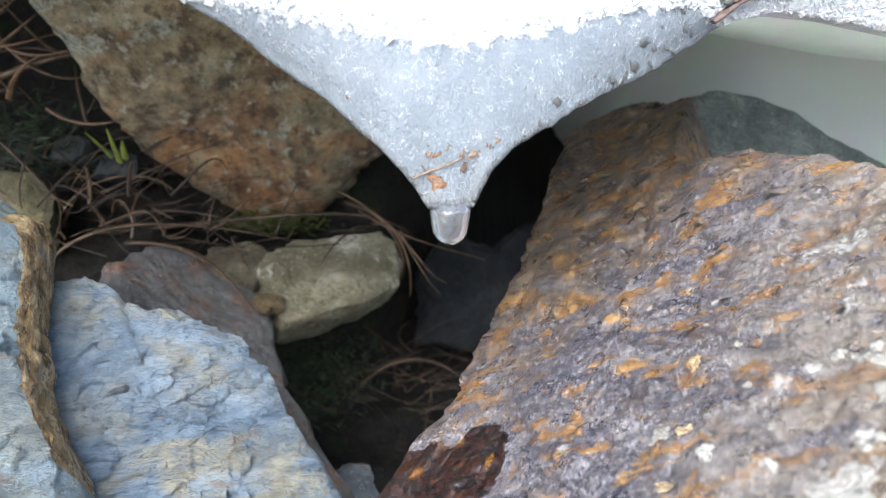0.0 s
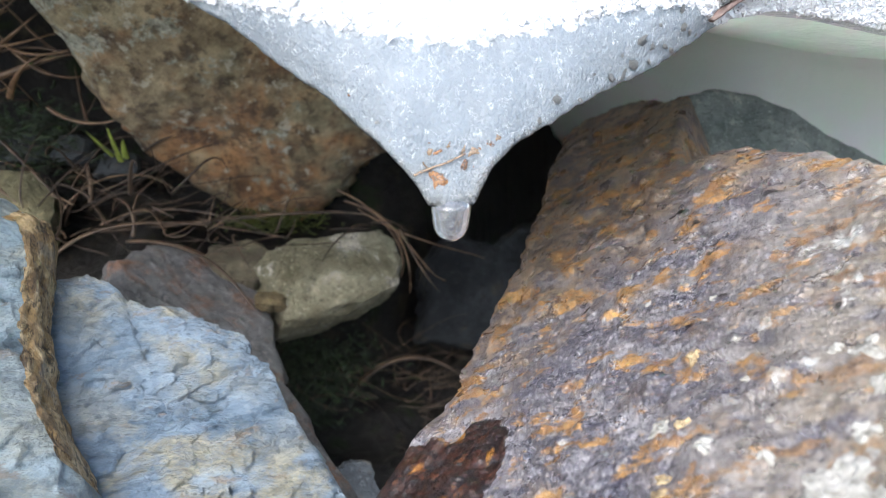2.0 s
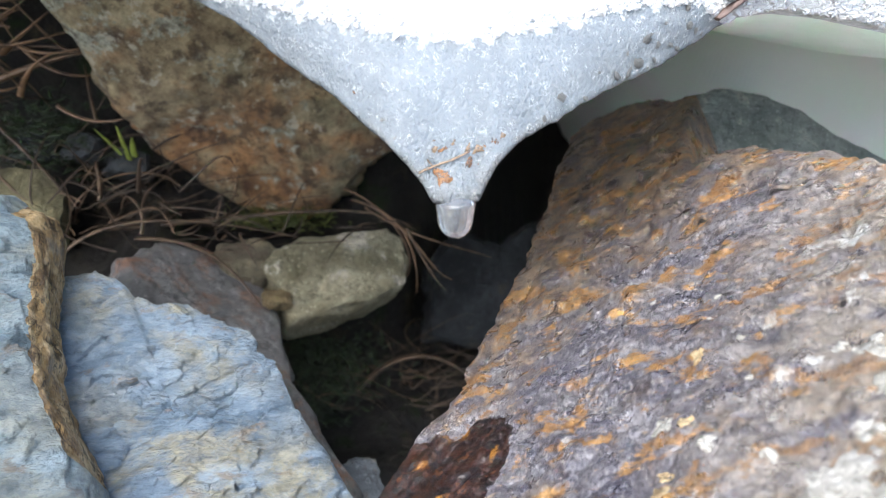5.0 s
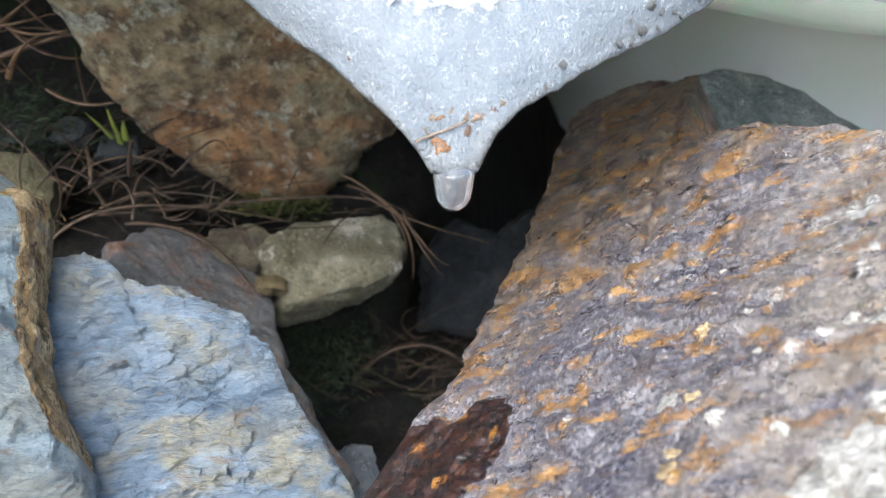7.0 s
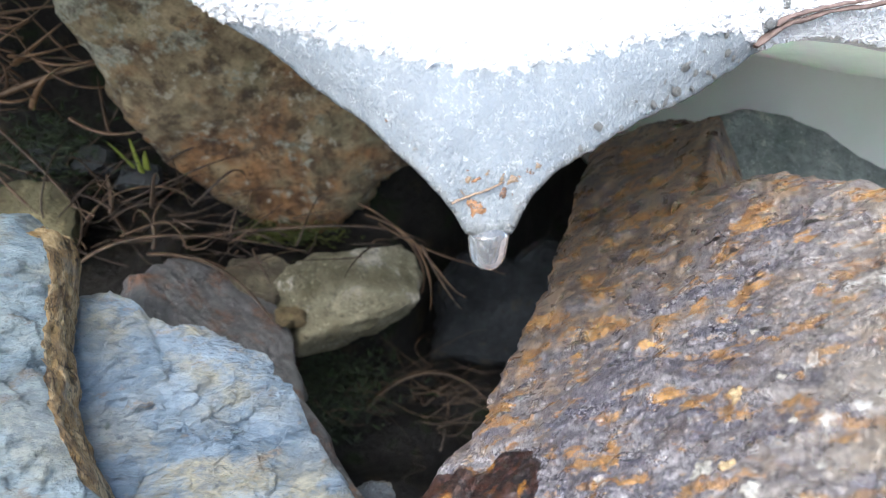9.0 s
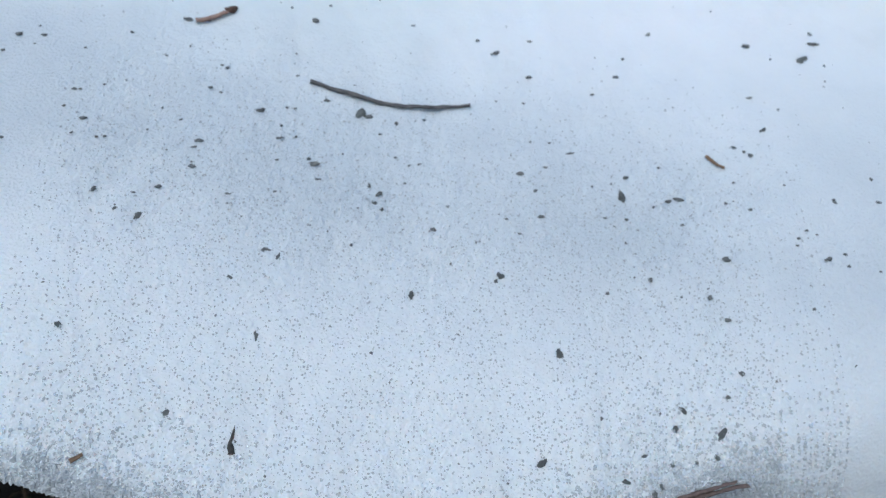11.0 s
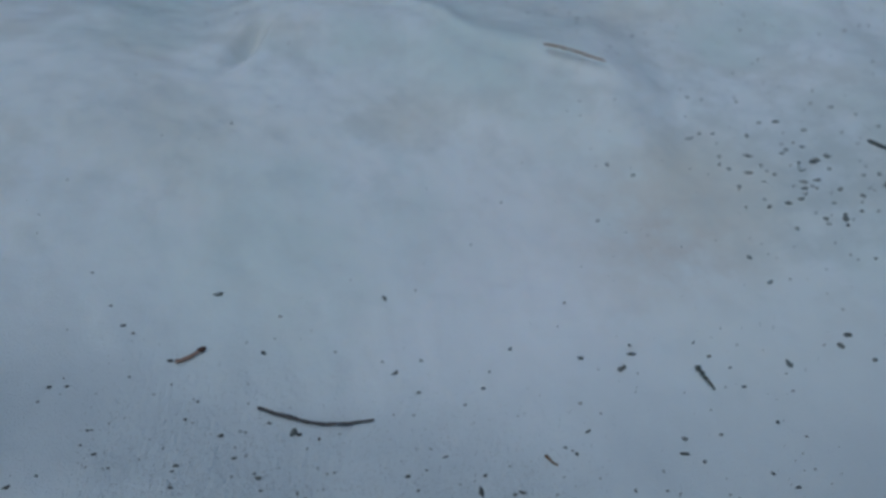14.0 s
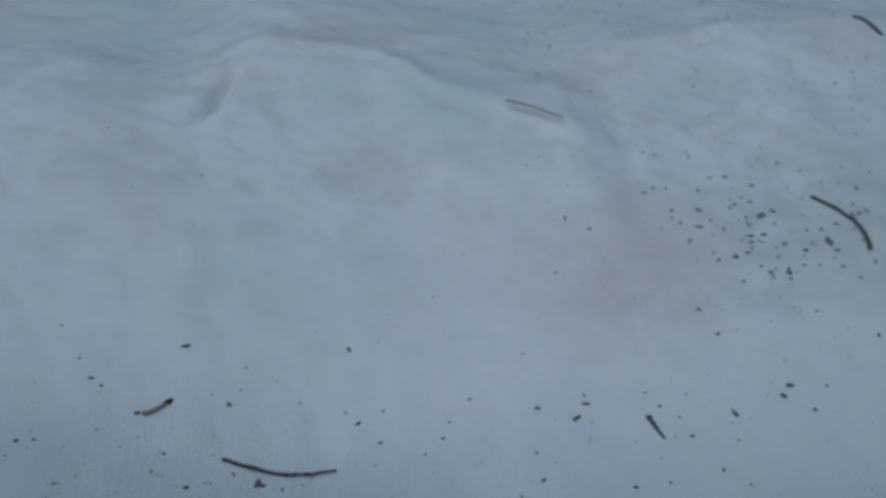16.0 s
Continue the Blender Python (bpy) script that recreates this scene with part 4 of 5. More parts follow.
rock("rock", (-0.0468, 0.0242, 0.0715), (0.247, -0.479, 0.842),
     [(-24, 23.9), (-17.1, 23.8), (-12.2, 21.8), (-10.3, 18.3), (-5.7, 15.7), (-3.3, 16.2), (-0.1, 14.7), (3.6, 12.2), (6.5, 9.9), (10.2, 8.5), (12.0, 5.4), (11.6, 3.4), (15.2, 1.4), (17.0, -3.2), (18.4, -7.9), (20.6, -13.0), (23.4, -19.1), (26.4, -26.6),
      (29, -40), (-60, -45), (-60, -12), (-25, 10)],
     26, [BLUE, BLUE], "blue-grey layered slate rock with ochre patches", (-3, -10), 0.95, 1.3, 1.0, 60, fine=0.40, lay=(0.6, 1.3, 1), chips=0.5, rough_edge=0.45, segs=460, rings=190, seed=2)
rock("rock", (-0.0700, 0.0215, 0.0925), (0.178, -0.467, 0.866),
     [(-2.2, 13.8), (-8, 18), (-40, 20), (-45, -38), (-0.3, -37.5), (4.9, -36.7), (8.2, -35.0), (8.5, -31.4), (4.2, -22.4), (1.2, -13.5), (-0.1, -5.3), (-0.3, 3.5), (-1.1, 11.0)],
     11, [BLUEBLOCK, BREAK], "blue-grey slate block with a rust-stained broken side", (-16, -13), 1.17, 0.8, 0.7, 50, fine=0.6, lay=(0.7, 1.2, 1), chips=0.5, rough_edge=0.6, segs=360, rings=110, seed=3, sides=1)
rock("rock", (-0.0564, 0.114, 0.089), (0.14, -0.92, -0.365),
     [(-45, 37.9), (-41.5, 24.2), (-36.5, 7.0), (-26.9, -12.9), (-19.1, -22.0), (-6.1, -35.5), (4.0, -41.5), (22.0, -41.2), (30.5, -30.5), (37.0, -19.5), (44.5, -13.5), (46.5, 4.9), (40, 45), (2.3, 62), (-39.1, 55)],
     40, [BROWN], "brown boulder with rust and grey lichen patches", (2, 5), 0.85, 6.0, 2.6, 35, rough_edge=0.4, segs=200, rings=60, seed=4, dome=2)
rock("rock", (-0.03, 0.0934, 0.0557), (0.344, -0.43, 0.835),
     [(-19.6, 4.3), (-15.3, 8.4), (-6.9, 11.6), (12.1, 12.3), (18.5, 12.0), (22.6, 8.0), (21.8, 0.0), (18.0, -6.0), (10.2, -9.8), (-5.1, -12.6), (-16.6, -14.0), (-17.3, -8.0), (-17.2, -3.4)],
     13, [PALE], "pale green-grey stone wedged under a boulder", (2, 0), 0.93, 2.0, 0.9, 55, rough_edge=0.5, segs=200, rings=60, seed=5)
rock("stone", (-0.0530, 0.0905, 0.0600), (0.35, -0.45, 0.82), [(-11, 2), (-7, 6.5), (3, 7), (9, 2.5), (8.5, -4), (2, -8), (-7, -6)],
     10, [DUN], "small brown-green stone between larger stones", (0, 0), 0.85, 2.5, 1.0, 60, segs=110, rings=34, seed=15)
rock("stone", (-0.0435, 0.0780, 0.0560), (0.35, -0.45, 0.82), [(-4, -1), (-2.5, 2.2), (1.5, 2.5), (4, 0.5), (3, -2), (-1.5, -2.5)],
     4, [CLOD], "small crumbly tan clod on dark stone", (0, 0), 0.85, 1.2, 1.2, 160, segs=90, rings=26, seed=16)
rock("rock", (-0.0455, 0.0572, 0.053), (0.553, 0.083, 0.829),
     [(-3.8, 39.4), (18.5, 38.3), (30.2, 27.3), (29.0, 10.5), (13.0, -3.4), (2.6, -15.0), (-9.3, -33.1), (-13.3, -41.4), (-30.2, -40), (-40, 7.5)],
     18, [DARKRED], "dark grey stone with red rust stains", (-4, 5), 0.85, 2.5, 1.2, 60, segs=160, rings=45, seed=6)
rock("rock", (0.0796, 0.0823, 0.0949), (0.298, -0.745, 0.596),
     [(-24, 4), (-24, 13.8), (-14.0, 15.6), (-3.7, 14.4), (6.6, 10.6), (15.3, 4.4), (32, -4), (45, -30), (-22, -30)],
     22, [GREY], "wet dark grey stone under the snow bank", (0, -8), 0.9, 3.0, 0.8, 60, rough_edge=0.3, segs=160, rings=45, seed=7)
rock("stone", (-0.112, 0.094, 0.074), (0.3, -0.6, 0.74), [(-14, -9), (-13, 8), (-4, 13), (7, 11), (13, 3), (11, -8), (0, -13)],
     14, [OLIVE], "small rounded olive-grey stone among dead grass", (0, 0), 0.8, 5.0, 1.0, 60, segs=110, rings=34, seed=8, dome=4)
rock("stone", (-0.018, 0.036, 0.036), (0.3, -0.6, 0.74), [(-9, -16), (-8, 2), (-3, 5), (3, 3.5), (6, -5), (9, -16)],
     12, [DUSK], "small dark blue-grey stone in the crevice", (0, -3), 0.85, 2.0, 0.9, 70, segs=110, rings=34, seed=9)

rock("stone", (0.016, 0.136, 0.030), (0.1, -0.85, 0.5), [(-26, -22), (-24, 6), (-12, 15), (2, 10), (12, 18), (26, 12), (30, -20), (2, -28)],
     12, [DEEP], "wet stone at the back of the crevice, blackened for the shade there", (0, -4), 0.85, 4.0, 1.6, 60, segs=120, rings=40, seed=12, dome=3)


# ------------------------------------------------------------------ ground
def ground_z(x, y):
    x, y = np.asarray(x, float), np.asarray(y, float)
    left = step(x, -0.045, -0.085)
    near = -0.012 + left * (0.070 + 0.35 * (y - 0.10)) * step(y, 0.03, 0.09)
    near = near + 0.02 * step(x, 0.05, 0.1)
    hill = under_hill(x, y)
    d = np.hypot(x, y - 0.05)
    right = step(x, -0.03, 0.06) * step(x, 0.45, 0.3)
    k = np.maximum(step(y - 0.15 * right, 0.122, 0.155), step(np.abs(x), 0.17, 0.25) * step(y, -0.02, 0.06))
    low = -0.012 + 0.30 * np.minimum(y + 0.05, 0)
    z = near + (hill - near) * k
    z = np.where(y < -0.02, z + (low - z) * step(-y, 0.02, 0.12), z)
    p = np.stack([x, y, 0 * x], -1)
    return z + 0.004 * fbm(p, 60, 3, 61) * step(d, 0.6, 0.3) + 0.02 * step(d, 0.5, 2.5) * fbm(p, 1.7, 3, 63) + 1.5 * step(d, 6, 40) * fbm(p, 0.05, 4, 66)


gx = graded(-0.18, 0.16, 0.004, -200, 200, 1.07)
gy = graded(-0.08, 0.20, 0.004, -200, 200, 1.07)
GX, GY = np.meshgrid(gx, gy)
ground = sheet("ground", np.stack([GX, GY, ground_z(GX, GY)], -1).reshape(-1, 3), grid_faces(len(gy), len(gx)), [SOIL, FILL_GROUND],
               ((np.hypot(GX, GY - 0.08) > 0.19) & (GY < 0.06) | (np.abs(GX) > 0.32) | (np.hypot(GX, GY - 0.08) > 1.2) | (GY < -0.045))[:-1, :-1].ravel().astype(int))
tagged(ground, "dark wet soil with moss between the rocks, crevice shade in its colour", "ground", kind="structure")


# ------------------------------------------------------------------ grass
def blade(pts, radius, k=6, taper=0.75):
    """A tapered round stalk along a line of points."""
    p = np.array(pts, float)
    t = np.linspace(0, 1, len(p))
    tan = np.gradient(p, axis=0)
    tan /= np.maximum(np.linalg.norm(tan, axis=1)[:, None], 1e-9)
    side = np.cross(tan, (0.3, 0.2, 1.0))
    side /= np.maximum(np.linalg.norm(side, axis=1)[:, None], 1e-9)
    up = np.cross(side, tan)
    a = np.linspace(0, 2 * math.pi, k, endpoint=False)
    r = radius * (1 - taper * t**1.5)
    v = p[:, None] + r[:, None, None] * (np.cos(a)[None, :, None] * side[:, None] + 0.5 * np.sin(a)[None, :, None] * up[:, None])
    return v.reshape(-1, 3), grid_faces(len(p), k, True)


def curve_points(keys, n=16):
    keys = np.array(keys, float)
    t = np.linspace(0, 1, len(keys))
    s = np.linspace(0, 1, n)
    deg = min(3, len(keys) - 1)
    return np.stack([np.polyval(np.polyfit(t, keys[:, k], deg), s) for k in range(3)], -1)


def tuft(name, centre, spread, n, length, radius, mat, label, category, seed, lift=0.6, kind="stuff"):
    rng = np.random.default_rng(seed)
    V, Fc, at = [], [], 0
    for _ in range(n):
        b = np.array(centre) + rng.normal(0, 1, 3) * np.array(spread)
        b[2] = max(b[2], float(ground_z(b[0], b[1])))
        a = rng.uniform(0, 2 * math.pi)
        l = length * rng.uniform(0.5, 1.3)
        up = lift * rng.uniform(0.2, 1.2)
        d = np.array([math.cos(a), 0.45 * math.sin(a), up])
        bend = rng.normal(0, 0.5, 3)
        keys = [b, b + l * 0.4 * d, b + l * (0.75 * d + 0.25 * bend), b + l * (d * np.array([1, 1, 0.6]) + 0.5 * bend)]
        v, f = blade(curve_points(keys, 12), radius * rng.uniform(0.5, 1.3), 5)
        V.append(v)
        Fc.append(f + at)
        at += len(v)
    ob = sheet(name, np.concatenate(V), np.concatenate(Fc), [mat])
    return tagged(ob, label, category, kind=kind)


tuft("dead_grass", (-0.098, 0.103, 0.070), (0.018, 0.012, 0.008), 75, 0.030, 0.00055, STRAW, "tangled brown dead grass in the crevice", "grass", 21)
tuft("dead_grass", (-0.070, 0.093, 0.066), (0.026, 0.008, 0.003), 46, 0.017, 0.00034, STRAW, "tangled brown dead grass on stones", "grass", 22, 0.15)
tuft("dead_grass", (-0.010, 0.112, 0.0), (0.020, 0.012, 0.004), 60, 0.03, 0.00042, STRAW, "brown dead grass at the crevice's bottom", "grass", 3, 0.35)
tuft("dead_grass", (-0.126, 0.116, 0.112), (0.014, 0.006, 0.010), 34, 0.030, 0.0008, STEM, "withered brown grass and leaf scraps in the crevice", "grass", 4, 0.25)
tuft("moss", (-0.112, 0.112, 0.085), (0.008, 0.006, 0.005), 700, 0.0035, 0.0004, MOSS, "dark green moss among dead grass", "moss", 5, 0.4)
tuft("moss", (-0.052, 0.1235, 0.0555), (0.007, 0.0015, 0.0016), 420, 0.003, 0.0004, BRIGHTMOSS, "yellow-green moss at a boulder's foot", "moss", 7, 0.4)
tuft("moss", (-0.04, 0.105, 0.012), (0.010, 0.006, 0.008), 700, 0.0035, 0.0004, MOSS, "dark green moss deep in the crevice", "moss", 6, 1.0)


def stalk(keys, radius, mat, label, name="grass_stalk", category="grass stalk", n=26):
    v, f = blade(curve_points(keys, n), radius, 7)
    return tagged(sheet(name, v, f, [mat]), label, category)


stalk([(-0.130, 0.108, 0.099), (-0.119, 0.105, 0.091), (-0.108, 0.100, 0.082), (-0.0985, 0.0955, 0.0727)], 0.0009, STRAW, "long bent dead grass stalk")
stalk([(-0.100, 0.080, 0.063), (-0.085, 0.085, 0.072), (-0.065, 0.092, 0.070), (-0.040, 0.095, 0.064)], 0.0009, STRAW, "long brown stalk lying over stones")
stalk([(-0.078, 0.080, 0.071), (-0.064, 0.083, 0.067), (-0.054, 0.080, 0.061), (-0.047, 0.075, 0.055)], 0.0008, STRAW, "thin brown stalk lying over stones")
stalk([(-0.095, 0.100, 0.064), (-0.060, 0.112, 0.062), (-0.03, 0.114, 0.063), (-0.01, 0.112, 0.058)], 0.0012, STRAW, "dark brown stalk under a boulder")
stalk([(-0.0110, 0.0935, 0.068), (-0.0085, 0.0917, 0.0630), (-0.0045, 0.0885, 0.0570), (-0.0005, 0.0855, 0.0534)], 0.0006, STRAW, "hanging dead grass blade")
stalk([(-0.03, 0.11, 0.0), (-0.015, 0.115, 0.010), (0.0, 0.116, 0.008), (0.012, 0.11, -0.002)], 0.0014, STRAW, "bent brown stalk at the crevice's bottom")
stalk([(-0.1270, 0.1100, 0.0995), (-0.1116, 0.1126, 0.1050), (-0.1027, 0.1140, 0.1076), (-0.0923, 0.1150, 0.1096)], 0.0020, STEM, "thick withered red-brown stem in the crevice", "withered_stem", "stem")
stalk([(-0.1034, 0.1071, 0.0965), (-0.0960, 0.1073, 0.0925), (-0.0880, 0.1074, 0.0925), (-0.0805, 0.1075, 0.0955)], 0.0010, STEM, "curled withered grass blade")
for keys in [[(-0.028, 0.113, 0.067), (-0.015, 0.107, 0.0625), (-0.0095, 0.0985, 0.056), (-0.0090, 0.0965, 0.046)],
             [(-0.022, 0.112, 0.066), (-0.011, 0.103, 0.0605), (-0.0045, 0.0975, 0.0545), (0.0010, 0.0945, 0.0515)],
             [(-0.024, 0.112, 0.065), (-0.009, 0.104, 0.0605), (0.0030, 0.1035, 0.0565), (0.0120, 0.1035, 0.0535)],
             [(-0.030, 0.114, 0.070), (-0.020, 0.110, 0.0655), (-0.0125, 0.103, 0.0590), (-0.0115, 0.0990, 0.0500)]]:
    stalk(keys, 0.0006, STEM, "thin withered blade hanging over a pale stone")
rng_litter = np.random.default_rng(77)
for k in range(16):
    x0, z0 = -0.150 + 0.0028 * k + rng_litter.normal(0, 0.002), 0.112 + rng_litter.normal(0, 0.006)
    turn, size = rng_litter.uniform(-0.5, 0.7), rng_litter.uniform(0.010, 0.019)
    dx, dz, bow = size * math.cos(turn), size * math.sin(turn), rng_litter.normal(0, 0.003)
    y0 = 0.106 + rng_litter.uniform(0, 0.008)
    stalk([(x0, y0, z0), (x0 + 0.35 * dx, y0 - 0.002, z0 + 0.35 * dz + bow), (x0 + 0.7 * dx, y0 - 0.001, z0 + 0.7 * dz + bow), (x0 + dx, y0 + 0.003, z0 + dz)],
          rng_litter.uniform(0.0005, 0.0015), LITTER, "curled withered leaf strip in the crevice", "leaf_strip", "dead leaf", 14)
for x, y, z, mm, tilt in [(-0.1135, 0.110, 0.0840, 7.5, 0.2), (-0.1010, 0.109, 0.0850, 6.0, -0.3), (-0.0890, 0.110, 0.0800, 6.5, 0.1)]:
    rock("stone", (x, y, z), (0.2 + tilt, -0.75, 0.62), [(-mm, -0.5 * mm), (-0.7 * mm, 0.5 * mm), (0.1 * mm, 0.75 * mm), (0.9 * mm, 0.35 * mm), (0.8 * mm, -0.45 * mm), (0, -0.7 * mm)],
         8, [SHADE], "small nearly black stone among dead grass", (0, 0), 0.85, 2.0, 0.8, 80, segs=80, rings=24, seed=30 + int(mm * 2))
for base, top, lean in [((-0.0885, 0.1060, 0.0835), (-0.0915, 0.1025, 0.0915), -0.001), ((-0.0865, 0.1060, 0.0820), (-0.0870, 0.1020, 0.0925), 0.0005), ((-0.0850, 0.1060, 0.0830), (-0.0845, 0.1030, 0.0890), 0.001)]:
    mid = tuple(0.5 * (a + b) for a, b in zip(base, top))
    stalk([base, (mid[0] + lean * 0.4, mid[1], mid[2]), (top[0] + lean, top[1], top[2])], 0.0011, GREEN, "short yellow-green grass shoot beside a boulder", "grass_shoot", "grass shoot", 10)


# ------------------------------------------------------------------ debris on the snow
def lump(size, seed, long=1.0):
    """A small irregular grain."""
    bm = bmesh.new()
    bmesh.ops.create_icosphere(bm, subdivisions=2, radius=1)
    co = np.array([v.co for v in bm.verts])
    k = 1 + 0.50 * vnoise(co, 1.3, seed) + 0.32 * vnoise(co, 3.1, seed + 1)
    for v, s in zip(bm.verts, k):
        v.co = Vector((v.co.x * s * long * size, v.co.y * s * size, v.co.z * s * size * 0.6))
    return bm


GRAINS, SOFT = [], []
for k in range(5):
    ob = part("grit", lump(1.0, 11 + k, 1.0 + 0.25 * k), GRIT2)
    GRAINS.append(ob.data)
    SOFT.append(ob.data.copy())
    SOFT[-1].materials[0] = GRIT3
    bpy.data.objects.remove(ob)


def grit(x, y, mm, kind=0, turn=0.0, label="dark grain of grit frozen in the snow"):
    ob = new("grit", (SOFT if y > 0.072 else GRAINS)[kind % 5])
    slope = math.atan2(float(snow_z(x, y + 0.002) - snow_z(x, y - 0.002)), 0.004)
    ob.matrix_world = Matrix.Translation((x, y, float(snow_z(x, y)) - 0.00012 * mm)) @ Matrix.Rotation(slope, 4, "X") @ Matrix.Rotation(turn, 4, "Z") @ Matrix.Diagonal((mm / 2000,) * 3).to_4x4()
    return tagged(ob, label, "grit", "grit on the snow")


rng = random.Random(3)
LOW = [(-0.0341, 0.0215, 1.5), (-0.0457, 0.0230, 1.1), (-0.0262, 0.0143, 1.2), (0.0216, 0.0262, 1.1), (0.0576, 0.0345, 1.5), (-0.0103, 0.0375, 0.8),
       (0.0065, 0.0424, 1.1), (0.0151, 0.0530, 1.2), (-0.0028, 0.0473, 0.9), (-0.0318, 0.0362, 1.1), (-0.0655, 0.0310, 1.5), (0.0627, 0.0423, 1.1), (-0.0375, 0.0440, 0.9),
       (-0.0313, 0.0494, 1.0), (-0.0288, 0.0487, 0.9), (0.0014, 0.0590, 1.6), (-0.0093, 0.0609, 1.2), (-0.0109, 0.0620, 1.0), (0.0529, 0.0703, 0.8), (0.0429, 0.0705, 1.7), (0.0500, 0.0700, 0.7), (0.0334, 0.0334, 1.0), (0.0263, 0.0420, 1.3)]
HIGH = [(0.0920, 0.1040, 1.8), (0.0126, 0.1210, 1.5), (0.1866, 0.195, 2.2), (0.1660, 0.106, 2.2), (0.1851, 0.178, 3.2), (0.1852, 0.150, 2.2), (0.1595, 0.184, 2.0), (0.0551, 0.109, 1.4),
        (0.1459, 0.139, 1.8), (0.1696, 0.109, 2.0), (0.1475, 0.103, 1.8), (0.1775, 0.202, 1.9), (0.1510, 0.168, 1.9), (0.0961, 0.111, 1.2), (-0.0145, 0.0785, 2.0), (-0.0560, 0.0500, 1.2), (0.2052, 0.160, 3.0), (0.195, 0.158, 2.2)]
for k, (x, y, mm) in enumerate(LOW + HIGH):
    grit(x, y, mm, k, rng.uniform(0, 6.28))


def build_specks():
    """Fine dark dust, denser towards the right of the bank."""
    rs = np.random.default_rng(9)
    base = np.array([(1, 0, 0), (-1, 0, 0), (0, 1, 0), (0, -1, 0), (0, 0, 0.6), (0, 0, -0.6)], float)
    tris = np.array([(0, 2, 4), (2, 1, 4), (1, 3, 4), (3, 0, 4), (2, 0, 5), (1, 2, 5), (3, 1, 5), (0, 3, 5)])
    V, Fc = [], []
    n = 0
    while n < 1150:
        x, y = rs.uniform(-0.12, 0.30), 0.012 + 0.4 * rs.random() ** 1.6
        if y < np.interp(x, RIM_X, RIM_Y) + 0.002:
            continue
        keep = 0.30 + 0.9 * math.exp(-(((x - 0.19) / 0.035) ** 2 + ((y - 0.172) / 0.03) ** 2)) + 0.15 * math.exp(-(((y - 0.068) / 0.022) ** 2)) + 0.65 * step(x, 0.02, 0.12) + 0.5 * vnoise(np.array([x, y, 0]), 25, 5)
        if y > 0.11 and x < 0.09:
            keep *= 0.35
        if rs.random() > keep:
            continue
        size = (0.00007 + 0.00024 * rs.random() ** 3) * (1 + 2.0 * y / 0.3)
        v = base * (size * rs.uniform(0.6, 1.6, 3)) @ np.array(Euler(rs.uniform(0, 6.28, 3)).to_matrix()).T + (x, y, float(snow_z(x, y)) + 0.00005)
        V.append(v)
        Fc.append(tris + 6 * n)
        n += 1
    for _ in range(380):
        x = rs.uniform(-0.066, 0.070)
        y = np.interp(x, RIM_X, RIM_Y) + 0.002 + 0.06 * rs.random()
        if rs.random() > 0.45 + 0.55 * step(x, 0.02, 0.05):
            continue
        size = 0.00007 + 0.00022 * rs.random() ** 2.5
        v = base * (size * rs.uniform(0.6, 1.8, 3)) @ np.array(Euler(rs.uniform(0, 6.28, 3)).to_matrix()).T + (x, y, float(snow_z(x, y)) + 0.00005)
        V.append(v)
        Fc.append(tris + 6 * n)
        n += 1
    ob = sheet("dust_specks", np.concatenate(V), np.concatenate(Fc), [GRIT2])
    tagged(ob, "fine dark dust specks scattered on the snow", "dirt", kind="stuff")
    for near in (True, False):
        V, Fc, at = [], [], 0
        for _ in range(170 if near else 120):
            if near:
                x, y = rs.uniform(-0.09, 0.15), 0.046 + 0.034 * rs.random() ** 0.8 + 0.05 * rs.random() ** 5
            else:
                x, y = rs.normal(0.185, 0.028), rs.normal(0.165, 0.028)
            size = 0.00028 + 0.00042 * rs.random() ** 2 + 0.0026 * max(y - 0.08, 0)
            form = (GRAINS if near else SOFT)[int(rs.integers(5))]
            v = np.array([p.co for p in form.vertices]) * (size * rs.uniform(0.7, 1.4, 3)) @ np.array(Euler((0, 0, rs.uniform(0, 6.28))).to_matrix()).T + (x, y, float(snow_z(x, y)) - 0.2 * size)
            Fc.append(np.array([tuple(p.vertices) for p in form.polygons]) + at)
            V.append(v)
            at += len(v)
        ob = sheet("grit_specks", np.concatenate(V), np.concatenate(Fc), [GRIT2 if near else GRIT3])
        tagged(ob, "small dark crumbs of grit on the snow" if near else "grey-green crumbs of grit melted into the snow", "dirt", kind="stuff")


build_specks()


def on_snow(keys, lift=0.0003):
    return [(x, y, float(snow_z(x, y)) + lift) for x, y in keys]


def twig(name, keys, radius, mat, label, n=24, lift=0.0004, taper=0.25):
    p = curve_points(on_snow(keys, lift), n)
    p = p + 0.00025 * np.stack([vnoise(p, 300, s) for s in (1, 2, 3)], -1)
    t = np.linspace(0, 1, n)
    v, f = blade(p, radius, 8, taper)
    v = v + 0.25 * radius * np.stack([vnoise(v, 1500, s) for s in (4, 5, 6)], -1)
    return tagged(sheet(name, v, f, [mat]), label, "twig")


twig("twig", [(-0.0254, 0.083), (-0.0119, 0.0818), (-0.0028, 0.0821), (0.0100, 0.0848)], 0.0010, NEEDLE, "thin dark curved twig on the snow")
twig("twig", [(0.1174, 0.1042), (0.119, 0.1005), (0.1209, 0.0969)], 0.0013, GREYNEEDLE, "short grey-green needle on the snow", taper=0.7)
twig("twig", [(0.2085, 0.1836), (0.2155, 0.1735), (0.2191, 0.1629), (0.2181, 0.1526)], 0.0014, GREYNEEDLE, "dark arched twig on the snow")
twig("twig", [(0.309, 0.350), (0.3125, 0.342), (0.3165, 0.331)], 0.0022, NEEDLE, "dark twig on the snow")
